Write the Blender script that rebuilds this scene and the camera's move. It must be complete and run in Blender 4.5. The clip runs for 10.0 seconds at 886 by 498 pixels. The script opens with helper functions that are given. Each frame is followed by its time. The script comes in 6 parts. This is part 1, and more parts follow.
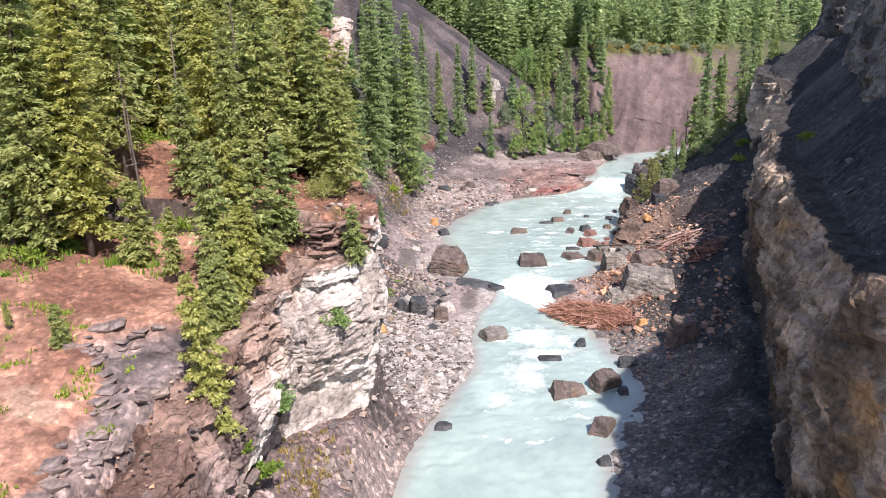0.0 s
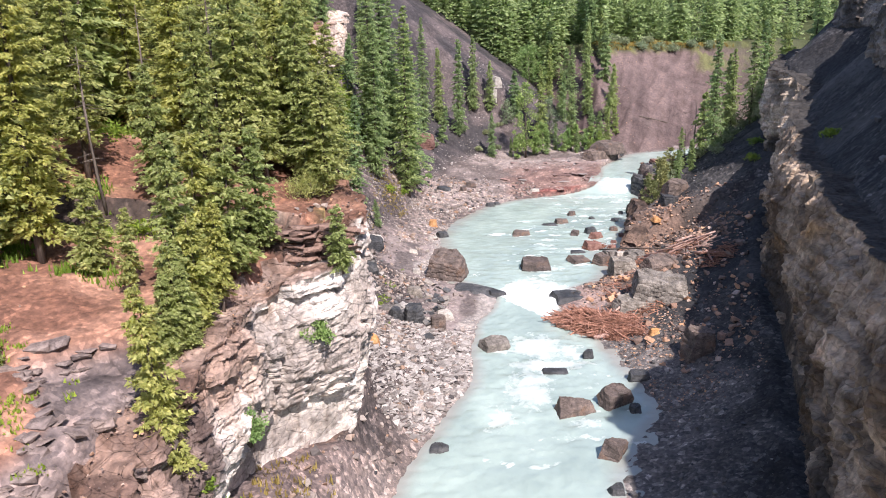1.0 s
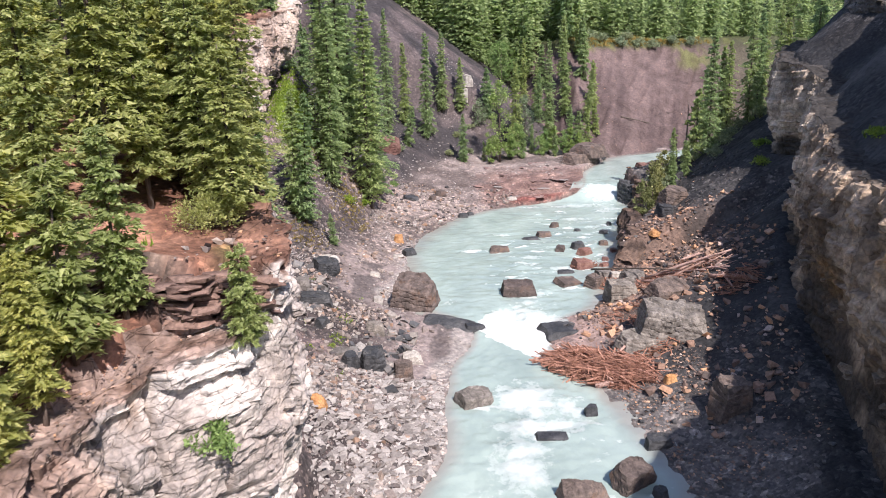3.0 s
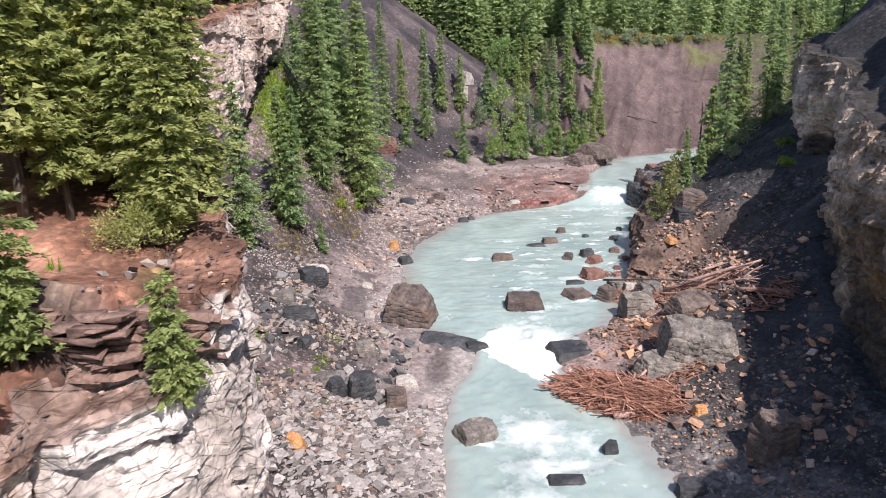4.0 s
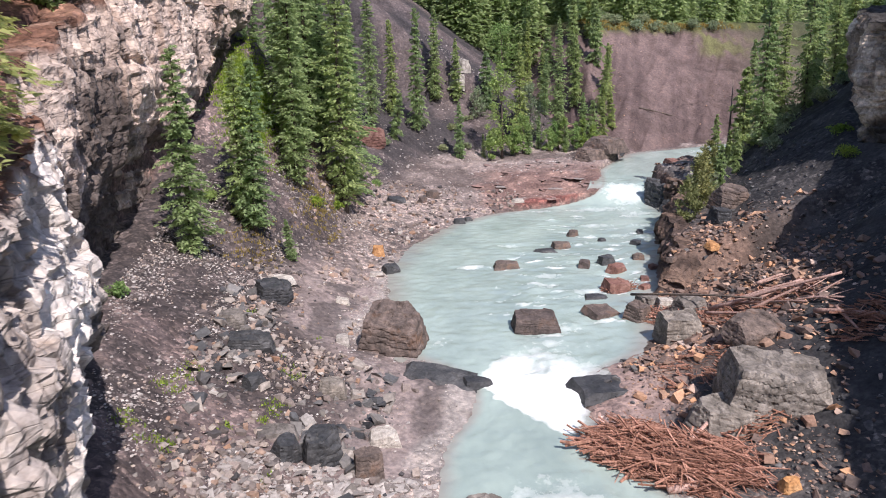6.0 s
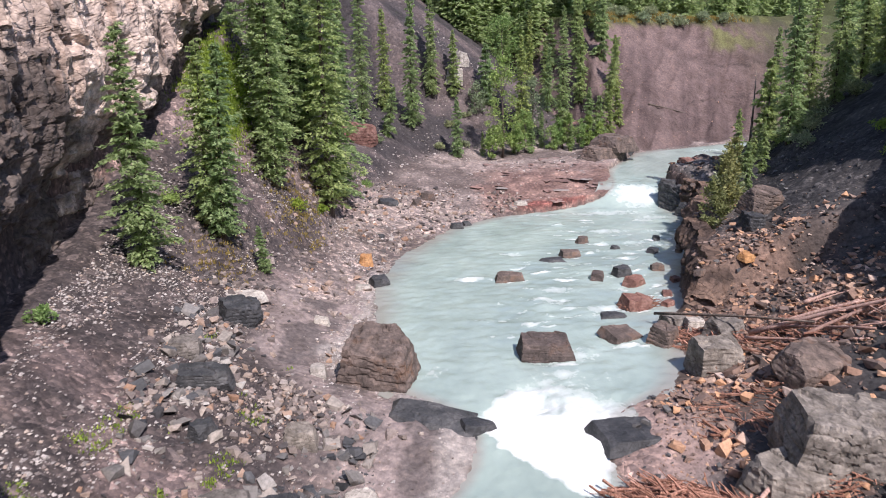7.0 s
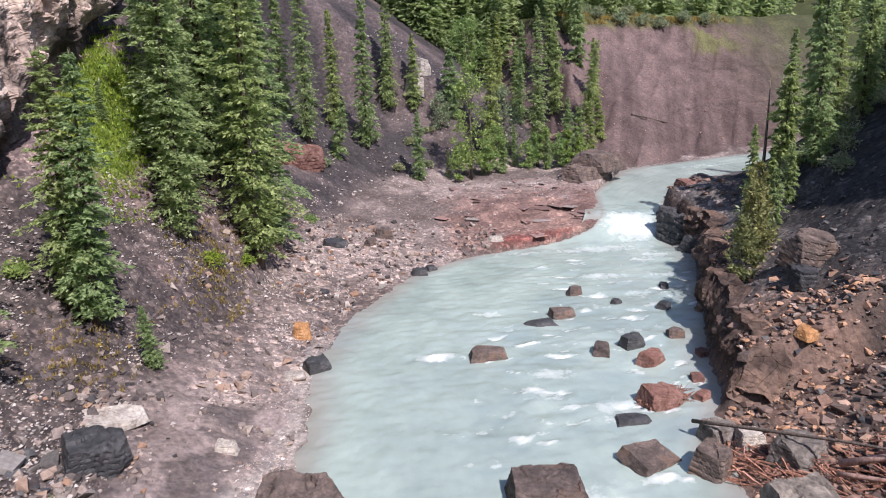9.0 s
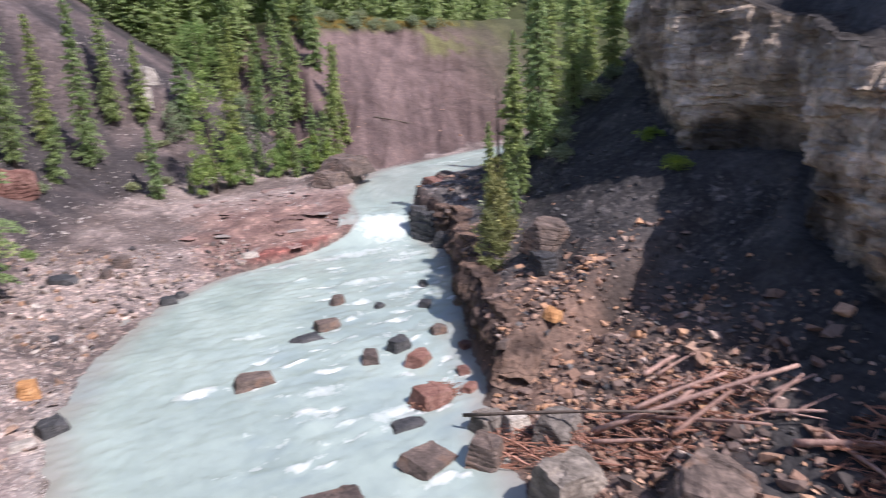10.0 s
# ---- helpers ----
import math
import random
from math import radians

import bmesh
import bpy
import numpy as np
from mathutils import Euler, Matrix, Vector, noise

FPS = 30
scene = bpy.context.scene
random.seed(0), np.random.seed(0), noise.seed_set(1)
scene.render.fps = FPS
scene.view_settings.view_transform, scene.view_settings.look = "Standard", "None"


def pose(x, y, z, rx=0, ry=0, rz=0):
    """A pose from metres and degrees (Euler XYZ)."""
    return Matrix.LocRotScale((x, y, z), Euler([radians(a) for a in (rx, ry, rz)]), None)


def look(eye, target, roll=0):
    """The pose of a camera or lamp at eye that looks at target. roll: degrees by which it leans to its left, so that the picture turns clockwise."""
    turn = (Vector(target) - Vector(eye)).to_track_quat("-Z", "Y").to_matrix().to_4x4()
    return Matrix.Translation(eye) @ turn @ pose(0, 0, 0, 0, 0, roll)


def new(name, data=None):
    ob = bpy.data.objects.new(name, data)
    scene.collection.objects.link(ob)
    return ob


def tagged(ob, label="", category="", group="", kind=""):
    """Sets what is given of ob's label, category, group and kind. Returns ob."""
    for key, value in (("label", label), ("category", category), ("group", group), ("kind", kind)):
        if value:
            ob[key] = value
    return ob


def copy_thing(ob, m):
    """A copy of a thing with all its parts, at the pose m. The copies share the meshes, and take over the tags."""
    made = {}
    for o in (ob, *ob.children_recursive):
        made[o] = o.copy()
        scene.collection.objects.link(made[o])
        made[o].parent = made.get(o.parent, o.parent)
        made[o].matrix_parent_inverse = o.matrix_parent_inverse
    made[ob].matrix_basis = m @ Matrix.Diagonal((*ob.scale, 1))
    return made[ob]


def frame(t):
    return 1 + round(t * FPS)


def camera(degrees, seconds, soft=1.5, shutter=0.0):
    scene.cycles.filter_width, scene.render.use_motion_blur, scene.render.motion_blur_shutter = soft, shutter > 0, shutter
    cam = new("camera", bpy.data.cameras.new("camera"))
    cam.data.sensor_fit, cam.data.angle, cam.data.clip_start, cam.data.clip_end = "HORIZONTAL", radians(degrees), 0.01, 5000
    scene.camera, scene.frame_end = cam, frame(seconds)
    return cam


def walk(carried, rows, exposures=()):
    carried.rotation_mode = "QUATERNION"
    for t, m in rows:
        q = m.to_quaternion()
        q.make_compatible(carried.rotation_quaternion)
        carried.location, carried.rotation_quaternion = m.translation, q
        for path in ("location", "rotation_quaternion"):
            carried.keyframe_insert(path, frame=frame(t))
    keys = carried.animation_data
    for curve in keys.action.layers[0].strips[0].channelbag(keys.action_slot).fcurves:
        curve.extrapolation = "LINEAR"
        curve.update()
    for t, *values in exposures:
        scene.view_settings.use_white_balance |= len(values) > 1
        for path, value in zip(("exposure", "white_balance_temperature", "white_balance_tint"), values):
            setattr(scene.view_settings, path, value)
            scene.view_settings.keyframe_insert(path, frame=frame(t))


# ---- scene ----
cam = camera(64.1, 10.0, soft=1.0, shutter=0.3)
PATH = [
    (0, (0.534, -0.424, 23.91), (0.498, 1.503, 23.377), -1.8),
    (0.5, (0.759, 1.499, 23.921), (0.72, 3.426, 23.388), -1.9),
    (1, (0.765, 3.595, 23.068), (0.726, 5.523, 22.537), -1.7),
    (1.5, (0.804, 6.074, 21.36), (0.765, 8.002, 20.828), -1.7),
    (2, (0.921, 9.008, 21.532), (0.9, 10.936, 21.002), -1.6),
    (2.5, (0.894, 12.329, 21.607), (0.914, 14.258, 21.079), -1.6),
    (3, (0.963, 15.195, 21.744), (1.008, 17.125, 21.219), -1.8),
    (4.5, (1.366, 23.664, 20.265), (1.412, 25.595, 19.746), -1.8),
    (5, (1.468, 26.39, 19.815), (1.517, 28.321, 19.298), -1.8),
    (6.5, (1.951, 35.28, 17.519), (2.013, 37.212, 17.003), -1.6),
    (7, (2.198, 38.892, 17.189), (2.262, 40.823, 16.673), -1.6),
    (7.5, (2.452, 42.555, 17.176), (2.532, 44.486, 16.663), -1.8),
    (8, (2.705, 46.149, 17.271), (2.845, 48.077, 16.759), -1.9),
    (8.5, (3.122, 49.564, 17.395), (3.276, 51.492, 16.885), -2.1),
    (9, (3.421, 52.294, 17.563), (3.578, 54.222, 17.056), -2.2),
    (9.5, (3.82, 53.836, 17.711), (4.168, 55.739, 17.204), -2.7),
    (10, (3.932, 53.402, 17.756), (4.733, 55.157, 17.225), -3.4),
]
walk(cam, [(t, look(eye, target, roll)) for t, eye, target, roll in PATH],
     exposures=[(0.0, 0.95, 6450, 17), (3.0, 0.78, 6430, 17), (5.0, 0.57, 6380, 17), (7.0, 0.56, 6350, 19), (9.3, 0.52, 6350, 21), (10.0, 0.66, 6320, 22)])

# ---- light ----
SUN_AZ, SUN_EL = radians(-64.0), radians(50.0)   # azimuth from +x towards +y
world = bpy.data.worlds.new("world")
scene.world = world
world.use_nodes = True
wn = world.node_tree
sky = wn.nodes.new("ShaderNodeTexSky")
sky.sky_type, sky.sun_disc = "NISHITA", False
sky.sun_elevation, sky.sun_rotation = SUN_EL, math.pi / 2 - SUN_AZ
wn.nodes["Background"].inputs[1].default_value = 0.125
wn.links.new(sky.outputs[0], wn.nodes["Background"].inputs[0])
sun = new("sun", bpy.data.lights.new("sun", "SUN"))
sun.data.energy, sun.data.angle, sun.data.color = 4.15, radians(0.53), (1.0, 0.95, 0.88)
sun.matrix_world = look((60 * math.cos(SUN_AZ), 60 * math.sin(SUN_AZ), 60 * math.tan(SUN_EL)), (0, 0, 0))


# ---- plan ----
# terrain-begin
def line(*knots):
    """A smooth curve through (y, value) knots, as a function of y."""
    ys = np.arange(-300.0, 1500.0, 0.5)
    ky, kv = np.array(knots, float).T
    v = np.interp(ys, ky, kv)
    w = np.exp(-0.5 * (np.arange(-6, 7) / 2.2) ** 2)
    v = np.convolve(np.pad(v, 6, mode="edge"), w / w.sum(), mode="valid")
    return lambda y: np.interp(y, ys, v)


def lattice(ix, iy, iz, seed):
    n = (ix * 374761393 + iy * 668265263 + iz * 1274126177 + seed * 974711).astype(np.int64)
    n = (n ^ (n >> 13)) * 1274126177 & 0x7FFFFFFF
    n = (n ^ (n >> 16)) * 668265263 & 0x7FFFFFFF
    return ((n ^ (n >> 15)) & 0xFFFF) / 65535.0


def vnoise(x, y, z=0.0, seed=0):
    """Smooth value noise, 0 to 1."""
    x, y, z = np.broadcast_arrays(np.asarray(x, float), np.asarray(y, float), np.asarray(z, float))
    fx, fy, fz = np.floor(x), np.floor(y), np.floor(z)
    ux, uy, uz = x - fx, y - fy, z - fz
    ux, uy, uz = (u * u * (3 - 2 * u) for u in (ux, uy, uz))
    ix, iy, iz = fx.astype(np.int64), fy.astype(np.int64), fz.astype(np.int64)
    out = 0
    for a in (0, 1):
        for b in (0, 1):
            for c in (0, 1):
                w = (ux if a else 1 - ux) * (uy if b else 1 - uy) * (uz if c else 1 - uz)
                out = out + w * lattice(ix + a, iy + b, iz + c, seed)
    return out


def fbm(x, y, z=0.0, octaves=4, seed=0):
    """Layered noise, about -1 to 1."""
    out, amp, tot, f = 0, 1.0, 0.0, 1.0
    for k in range(octaves):
        out = out + amp * (2 * vnoise(x * f, y * f, np.asarray(z) * f, seed + 17 * k) - 1)
        tot, amp, f = tot + amp, amp * 0.5, f * 2.03
    return out / tot * 1.6


def smooth(a, b, x):
    u = np.clip((x - a) / (b - a), 0, 1)
    return u * u * (3 - 2 * u)


# plan curves along the canyon: y, then x or z
river_left = line((-60, -4), (20, -4.1), (30, -4), (34, -3.6), (39, -2.9), (47.5, 0), (51, 1.8), (57, 1.7), (63, 2.5), (67, 4.6),
                  (70, 4.3), (72.5, 1.2), (75.5, -2.2), (82, -1.0), (91.5, -1.3), (100, 0.9), (108, 5.1), (114, 12), (116.2, 23.4),
                  (120, 25), (127, 26.1), (141, 34), (149, 53), (156, 90), (170, 200))
river_right = line((-60, 6), (20, 7), (34, 8.9), (40, 10.1), (46.7, 14.2), (52.8, 13.3), (59, 12.2), (63, 10.2), (69, 10.2),
                   (72, 15.2), (76, 17.2), (81, 17.5), (82.2, 18.6), (83.2, 20.1), (85.1, 20.5), (88, 21.2), (96, 24.6), (103, 27.3), (110, 30.3), (114, 29.7), (117, 29.5),
                   (125, 34.3), (134.6, 44.8), (142, 66), (150, 100), (165, 210))
left_toe = line((-60, -4.5), (15, -4.7), (20, -5.2), (34, -5.5), (45, -4.3), (52, -5), (60, -6.5), (70, -8.5), (80, -9), (90, -8), (103, -5.5),
                (118, -3.6), (128, 0), (137, 5), (145, 15), (150, 26), (160, 31), (200, 42), (400, 60))
left_toe_z = line((-60, 2), (34, 2.4), (45, 2.2), (60, 2), (80, 3.1), (90, 2.8), (103, 2.7), (118, 3.7), (130, 4.6), (145, 5.2), (160, 5.2))
left_base = line((-60, -8.4), (10, -9), (15, -9.5), (20, -9.7), (24, -9.2), (28, -8.8), (30, -8.5), (32, -8.1), (34, -7.6), (35.4, -7.0), (36.4, -5.6), (37.4, -4.3), (40, -4.3), (43, -4.9), (47, -6.0), (52, -8.6), (56, -10.7), (60, -12.9), (69, -15.7),
                 (78, -17.6), (83, -18), (95, -16.5), (107, -15), (116, -15.5), (122, -17))
left_base_z = line((-60, 4.6), (24, 4.6), (30, 4.5), (34, 3.9), (36, 3.5), (38, 3.0), (43, 4.2), (47, 4.8), (52, 5.0), (60, 5.6), (69, 6.2), (78, 7.0), (84, 8), (90, 11), (95, 14), (107, 20), (116, 25), (124, 30))
left_rim = line((-60, -9), (10, -9.6), (15, -10.4), (20, -10.8), (22.5, -10.4), (25.3, -9.4), (28, -9.1), (30, -8.9), (32, -8.6), (34, -8.3), (35.6, -7.7), (36.4, -6.6), (37.3, -4.1), (39.5, -4.2), (42, -4.9), (46, -6.2), (52, -9.2), (56, -11.2),
                (60, -13.4), (69, -16.3), (78, -18.1), (83, -18.4), (95, -17), (107, -15.6), (116, -16), (122, -18))
left_rim_low = line((-60, 9), (15, 9.1), (20, 9.4), (22.5, 9.8), (25.3, 11), (27, 11.6), (29, 12.2), (32, 12.4), (35.8, 12.7), (37.3, 13.1), (40, 13.6), (42, 14.0), (46, 14.4), (55, 15.7), (65, 17.2), (80, 21.2), (95, 24.2), (110, 26.2), (124, 29.2))
right_base = line((-60, 8), (15, 11.5), (30, 15.8), (38, 18.2), (48, 21.7), (61, 25.6), (70, 29.5), (75.5, 32.4), (77.5, 33.4), (79.5, 38.2), (84, 38.3), (89, 37), (95, 40), (105, 47), (115, 56), (130, 75), (170, 130))
right_base_z = line((-60, 2), (30, 2), (48, 3), (61, 5), (70, 7.3), (77, 8.7), (79.5, 11.0), (84, 11.3), (89, 10.8), (95, 12), (105, 15), (115, 18))
right_rim = line((-60, 10), (15, 13), (25, 16.5), (33, 20.3), (42, 23), (50, 25.2), (61, 28.8), (70, 32.2), (76, 34.6), (78.5, 37.2), (81, 39.2), (90, 38.4), (100, 43.6), (115, 57), (130, 76), (170, 131))
right_rim_z = line((-60, 18), (15, 17.5), (24, 15.5), (33, 12.8), (42, 13.5), (50, 14.3), (61, 14.4), (70, 16.0), (80, 18.4), (90, 20.4), (100, 21.5), (115, 23))

apron_edge = line((-60, 2.6), (23.5, 2.7), (25, 3.4), (26.3, 6.0), (27.2, 8.0), (28.0, 6.0), (28.8, 0.5), (30.5, -4), (400, -4))   # width of the bare rock between rim and soil
# crag top, mostly out of view, set for the shade it casts below
crag = line((-60, 17.0), (25, 17.0), (35, 16.5), (45, 15.2), (52, 14), (62, 12.4), (78, 11.4), (90, 11.5), (104, 12))   # rise of the upper crag above the rim


def left_rim_z(y):
    return left_rim_low(y) + 1.8 * smooth(37.6, 38.1, y)


def ledge_wave(x):
    return 0.45 * fbm(x / 1.8, 0 * x + 3, octaves=3, seed=144)


def apron(x, y):
    """Where bare dark rock lies between the near rim and the terrace soil."""
    e = left_rim(y) - x + 0.5 * fbm(x / 1.7, y / 1.7, octaves=3, seed=140)
    return smooth(0.3, -0.3, e - apron_edge(y)) * (y < 31)


def water_level(x, y):
    q = y + 0.25 * (x - 8)
    chute = np.interp(q, [-60, 30, 61, 64, 70, 75, 113], [-1.0, -0.45, -0.2, -0.1, 0.5, 0.58, 0.75])
    p = y + 0.12 * (x - 27)
    falls = np.interp(p, [113.0, 114.5, 118.5, 124, 160, 300], [0.0, 0.2, 1.95, 2.4, 2.8, 3.8])
    return chute + falls * smooth(8, 20, x)


def far_bank(x, y):
    """The eroded bank that closes the valley, with the wooded bench above it."""
    base = 140.5 + np.clip(x - 31, 0, 70) * 0.42 + np.clip(31 - x, 0, 200) * 1.7
    d = y - base
    wav = 1.6 * fbm(x / 9, y / 20, seed=5) + 0.9 * fbm((x - 0.4 * y) / 2.6, y / 16, seed=6) - 0.8 * smooth(0.25, 0.0, np.abs(fbm((x - 0.55 * y) / 4.5, y / 30, octaves=2, seed=9)))
    h = 3.0 + np.clip(d + wav, -30, 27.5) * 0.76
    bench = 23.6 + 0.8 * fbm(x / 12, y / 12, seed=7) + np.clip(d - 27, 0, 60) * 0.05 + np.clip(d - 60, 0, 400) * 0.36
    return np.where(d > 0, np.minimum(h + np.clip(d - 27.0, 0, 4) * 5, bench), 3.0 + d * 2.0)


def ground_height(x, y, rough=True):
    x, y = np.broadcast_arrays(np.asarray(x, float), np.asarray(y, float))
    xl, xr = river_left(y), river_right(y)
    wz = water_level(x, y)
    # bed
    mid, half = (xl + xr) / 2, (xr - xl) / 2
    u = np.abs(x - mid) / half
    bed = wz - 0.9 * np.clip(1 - u ** 3, 0, 1)
    # left: bank, scree, wall, plateau
    xt, xb, xi = left_toe(y), left_base(y), left_rim(y)
    zt, zb, zi = left_toe_z(y), left_base_z(y), left_rim_z(y)
    xt = np.minimum(xt, xl - 0.6)
    k = np.clip((xl - x) / (xl - xt), 0, 1)
    bank = wz + 0.04 + (zt - wz) * k ** 1.35
    ledge = smooth(112.5, 114.5, y) * smooth(34, 30, x) * smooth(6, 14, x) * smooth(142, 134, y)
    bank = np.maximum(bank, wz) * (1 - ledge) + ledge * (1.6 + 1.9 * smooth(115, 130, y) + 0.5 * smooth(17, 23, x) + 2.0 * smooth(129, 133, y - 0.1 * x) * smooth(24, 27, x))
    dt = (left_toe(y + 1) - left_toe(y - 1)) / 2
    d = (xt - x) / np.sqrt(1 + dt ** 2)
    open_slope = zt + d * 0.74 - np.clip(d - 60, 0, 1e4) * 0.6
    ks = np.clip((xt - x) / np.maximum(xt - xb, 0.3), 0, 1)
    scree = zt + (zb - zt) * ks
    e = xi - x
    steps = [(k, math.sqrt(1.65 ** 2 - k * k)) for k in (-1.5, -1.1, -0.55, 0.0, 0.55, 1.1, 1.5)]
    xi_in = np.minimum.reduce([left_rim(y + k) - r for k, r in steps])
    xb_in = np.minimum.reduce([left_base(y + k) - r for k, r in steps])
    plateau = zi - 0.2 + 0.13 * np.clip(e, 0, 12) + 0.32 * np.clip(e - 12, 0, 90) + 0.05 * np.clip(e - 102, 0, 900) + 0.10 * np.clip(e, 0, 9) * smooth(40, 47, y)
    plateau = plateau + 0.9 * smooth(0, 2.2, e) * smooth(39, 36.5, y) * smooth(20, 26, y) + 1.1 * smooth(26, 21, y) * smooth(0, 2.5, e)
    plateau = plateau + 1.8 * (smooth(37.6, 38.1, y + ledge_wave(x)) - smooth(37.6, 38.1, y)) * smooth(0.3, 1.5, e)
    bare = zi - 0.2 + np.clip(e, 0, 9) * (0.16 + 0.30 * smooth(26.5, 24.0, y))
    if rough:
        bare = bare + 0.4 * fbm(x / 2.0, y / 1.2, seed=141)
        st = bare / 0.45
        bare = 0.4 * bare + 0.6 * 0.45 * (np.floor(st) + smooth(0.55, 1.0, st - np.floor(st)))
    ap = apron(x, y)
    plateau = plateau * (1 - ap) + np.minimum(bare, plateau) * ap
    back = np.clip((xb_in - x) / np.maximum(xb - xi, 0.6), 0, 1)
    wall = np.where(x < xb_in, zb + (zi - 0.35 - zb) * np.clip(back * 1.0, 0, 1), scree)
    near = np.where(x < xi_in, plateau, np.where(x < xb, wall, scree))
    w = smooth(108, 121, y)
    left = near * (1 - w) + open_slope * w
    left = np.where(x > xt, bank, left)
    # right: bank, scree, wall, upper slope
    xb, xi = right_base(y), right_rim(y)
    zb, zi = right_base_z(y), right_rim_z(y)
    k = np.clip((x - xr) / np.maximum(xb - xr, 1), 0, 1)
    step = smooth(82.0, 83.6, y) * smooth(122, 112, y)
    flat = wz + (zb - wz) * (k ** 1.6)
    stepped = wz + (zb - wz) * k + (1.9 + 0.5 * fbm(x / 3, y / 3, seed=8)) * smooth(0.0, 0.9, x - xr) * (1 - k) ** 1.5
    rock = smooth(111, 114, y) * smooth(130, 122, y) * smooth(0, 0.8, x - xr) * smooth(8, 3, x - xr)
    right = flat * (1 - step) + stepped * step + rock * (1.2 + 0.5 * fbm(x / 2.5, y / 2.5, seed=10))
    e = x - xi
    upper = zi - 0.3 + 0.92 * np.clip(e - 0.9, 0, 7.0) + np.clip((e - 8.2) * 6, 0, crag(y) - 6.6) + 0.3 * np.clip(e - 9, 0, 90)
    fwd = np.clip((x - xb - 1.2) / np.maximum(xi - xb, 0.6), 0, 1)
    wallr = zb + (zi - 0.35 - zb) * fwd
    wallr = np.where(x > xi + 1.2, upper, np.where(x > xb + 1.2, wallr, zb))
    w = smooth(94, 108, y)
    soft_up = zb + (x - xb) * 0.5
    wallr = wallr * (1 - w) + np.minimum(soft_up, zb + 12 + (x - xb) * 0.1) * w
    right = np.where(x < xb, right, wallr)
    z = np.where(x < xl, left, np.where(x > xr, right, bed))
    fb = far_bank(x, y)
    z = np.where(y > 128, np.maximum(z, fb), z)
    dry = smooth(0.0, 1.5, np.maximum(xl - x, x - xr))
    if rough:
        z = z + dry * (0.22 * fbm(x / 2.7, y / 2.7, seed=1) + 0.10 * fbm(x / 0.8, y / 0.8, octaves=2, seed=2))
        z = z + dry * ledge * 0.25 * (np.floor(3 * vnoise(x / 5, y / 2.2, seed=3) + 1.0 * vnoise(x / 1.5, y / 1.1, seed=4)) - 1) * 0.6
        far = smooth(0, 60, np.maximum(np.abs(x) - 60, y - 180))
        z = z + far * 6 * fbm(x / 70, y / 70, seed=9)
    return z


def mud_flat(x, y):
    """Where the left bank is bare wet mud."""
    e = river_left(y) - x
    return smooth(8.0, 5.5, e + 1.5 * fbm(x / 3, y / 5, seed=130)) * smooth(57, 61, y) * smooth(93, 86, y) * smooth(-0.1, 0.2, 0.52 - np.abs(fbm(x / 5, y / 8, seed=131)))
# terrain-end


# ---- materials ----
def shader(name, rough=0.8, spec=0.3):
    m = bpy.data.materials.new(name)
    m.use_nodes = True
    p = m.node_tree.nodes["Principled BSDF"]
    p.inputs["Roughness"].default_value = rough
    p.inputs["Specular IOR Level"].default_value = spec
    return m, m.node_tree, p


def node(nt, kind, **values):
    n = nt.nodes.new(kind)
    for k, v in values.items():
        n.inputs[k.replace("_", " ")].default_value = v
    return n


def noise_tex(nt, co, scale, detail=4.0, stretch=None):
    if stretch:
        mp = nt.nodes.new("ShaderNodeMapping")
        mp.inputs["Scale"].default_value = stretch
        nt.links.new(co, mp.inputs[0])
        co = mp.outputs[0]
    n = node(nt, "ShaderNodeTexNoise", Scale=scale, Detail=detail, Roughness=0.62)
    nt.links.new(co, n.inputs["Vector"])
    return n.outputs[0]


def ramp(nt, fac, *stops):
    r = nt.nodes.new("ShaderNodeValToRGB")
    r.color_ramp.elements[0].position, r.color_ramp.elements[0].color = stops[0][0], (*stops[0][1], 1)
    r.color_ramp.elements[1].position, r.color_ramp.elements[1].color = stops[-1][0], (*stops[-1][1], 1)
    for pos, col in stops[1:-1]:
        r.color_ramp.elements.new(pos).color = (*col, 1)
    nt.links.new(fac, r.inputs[0])
    return r.outputs[0]


def blend(nt, mode, fac, a, b):
    m = nt.nodes.new("ShaderNodeMix")
    m.data_type, m.blend_type = "RGBA", mode
    for sock, v in ((m.inputs[0], fac), (m.inputs[6], a), (m.inputs[7], b)):
        if isinstance(v, bpy.types.NodeSocket):
            nt.links.new(v, sock)
        elif isinstance(v, tuple):
            sock.default_value = (*v, 1)
        else:
            sock.default_value = v
    return m.outputs[2]


def bump(nt, p, height, strength, dist):
    b = node(nt, "ShaderNodeBump", Strength=strength, Distance=dist)
    nt.links.new(height, b.inputs["Height"])
    if p.inputs["Normal"].is_linked:
        nt.links.new(p.inputs["Normal"].links[0].from_socket, b.inputs["Normal"])
    nt.links.new(b.outputs[0], p.inputs["Normal"])


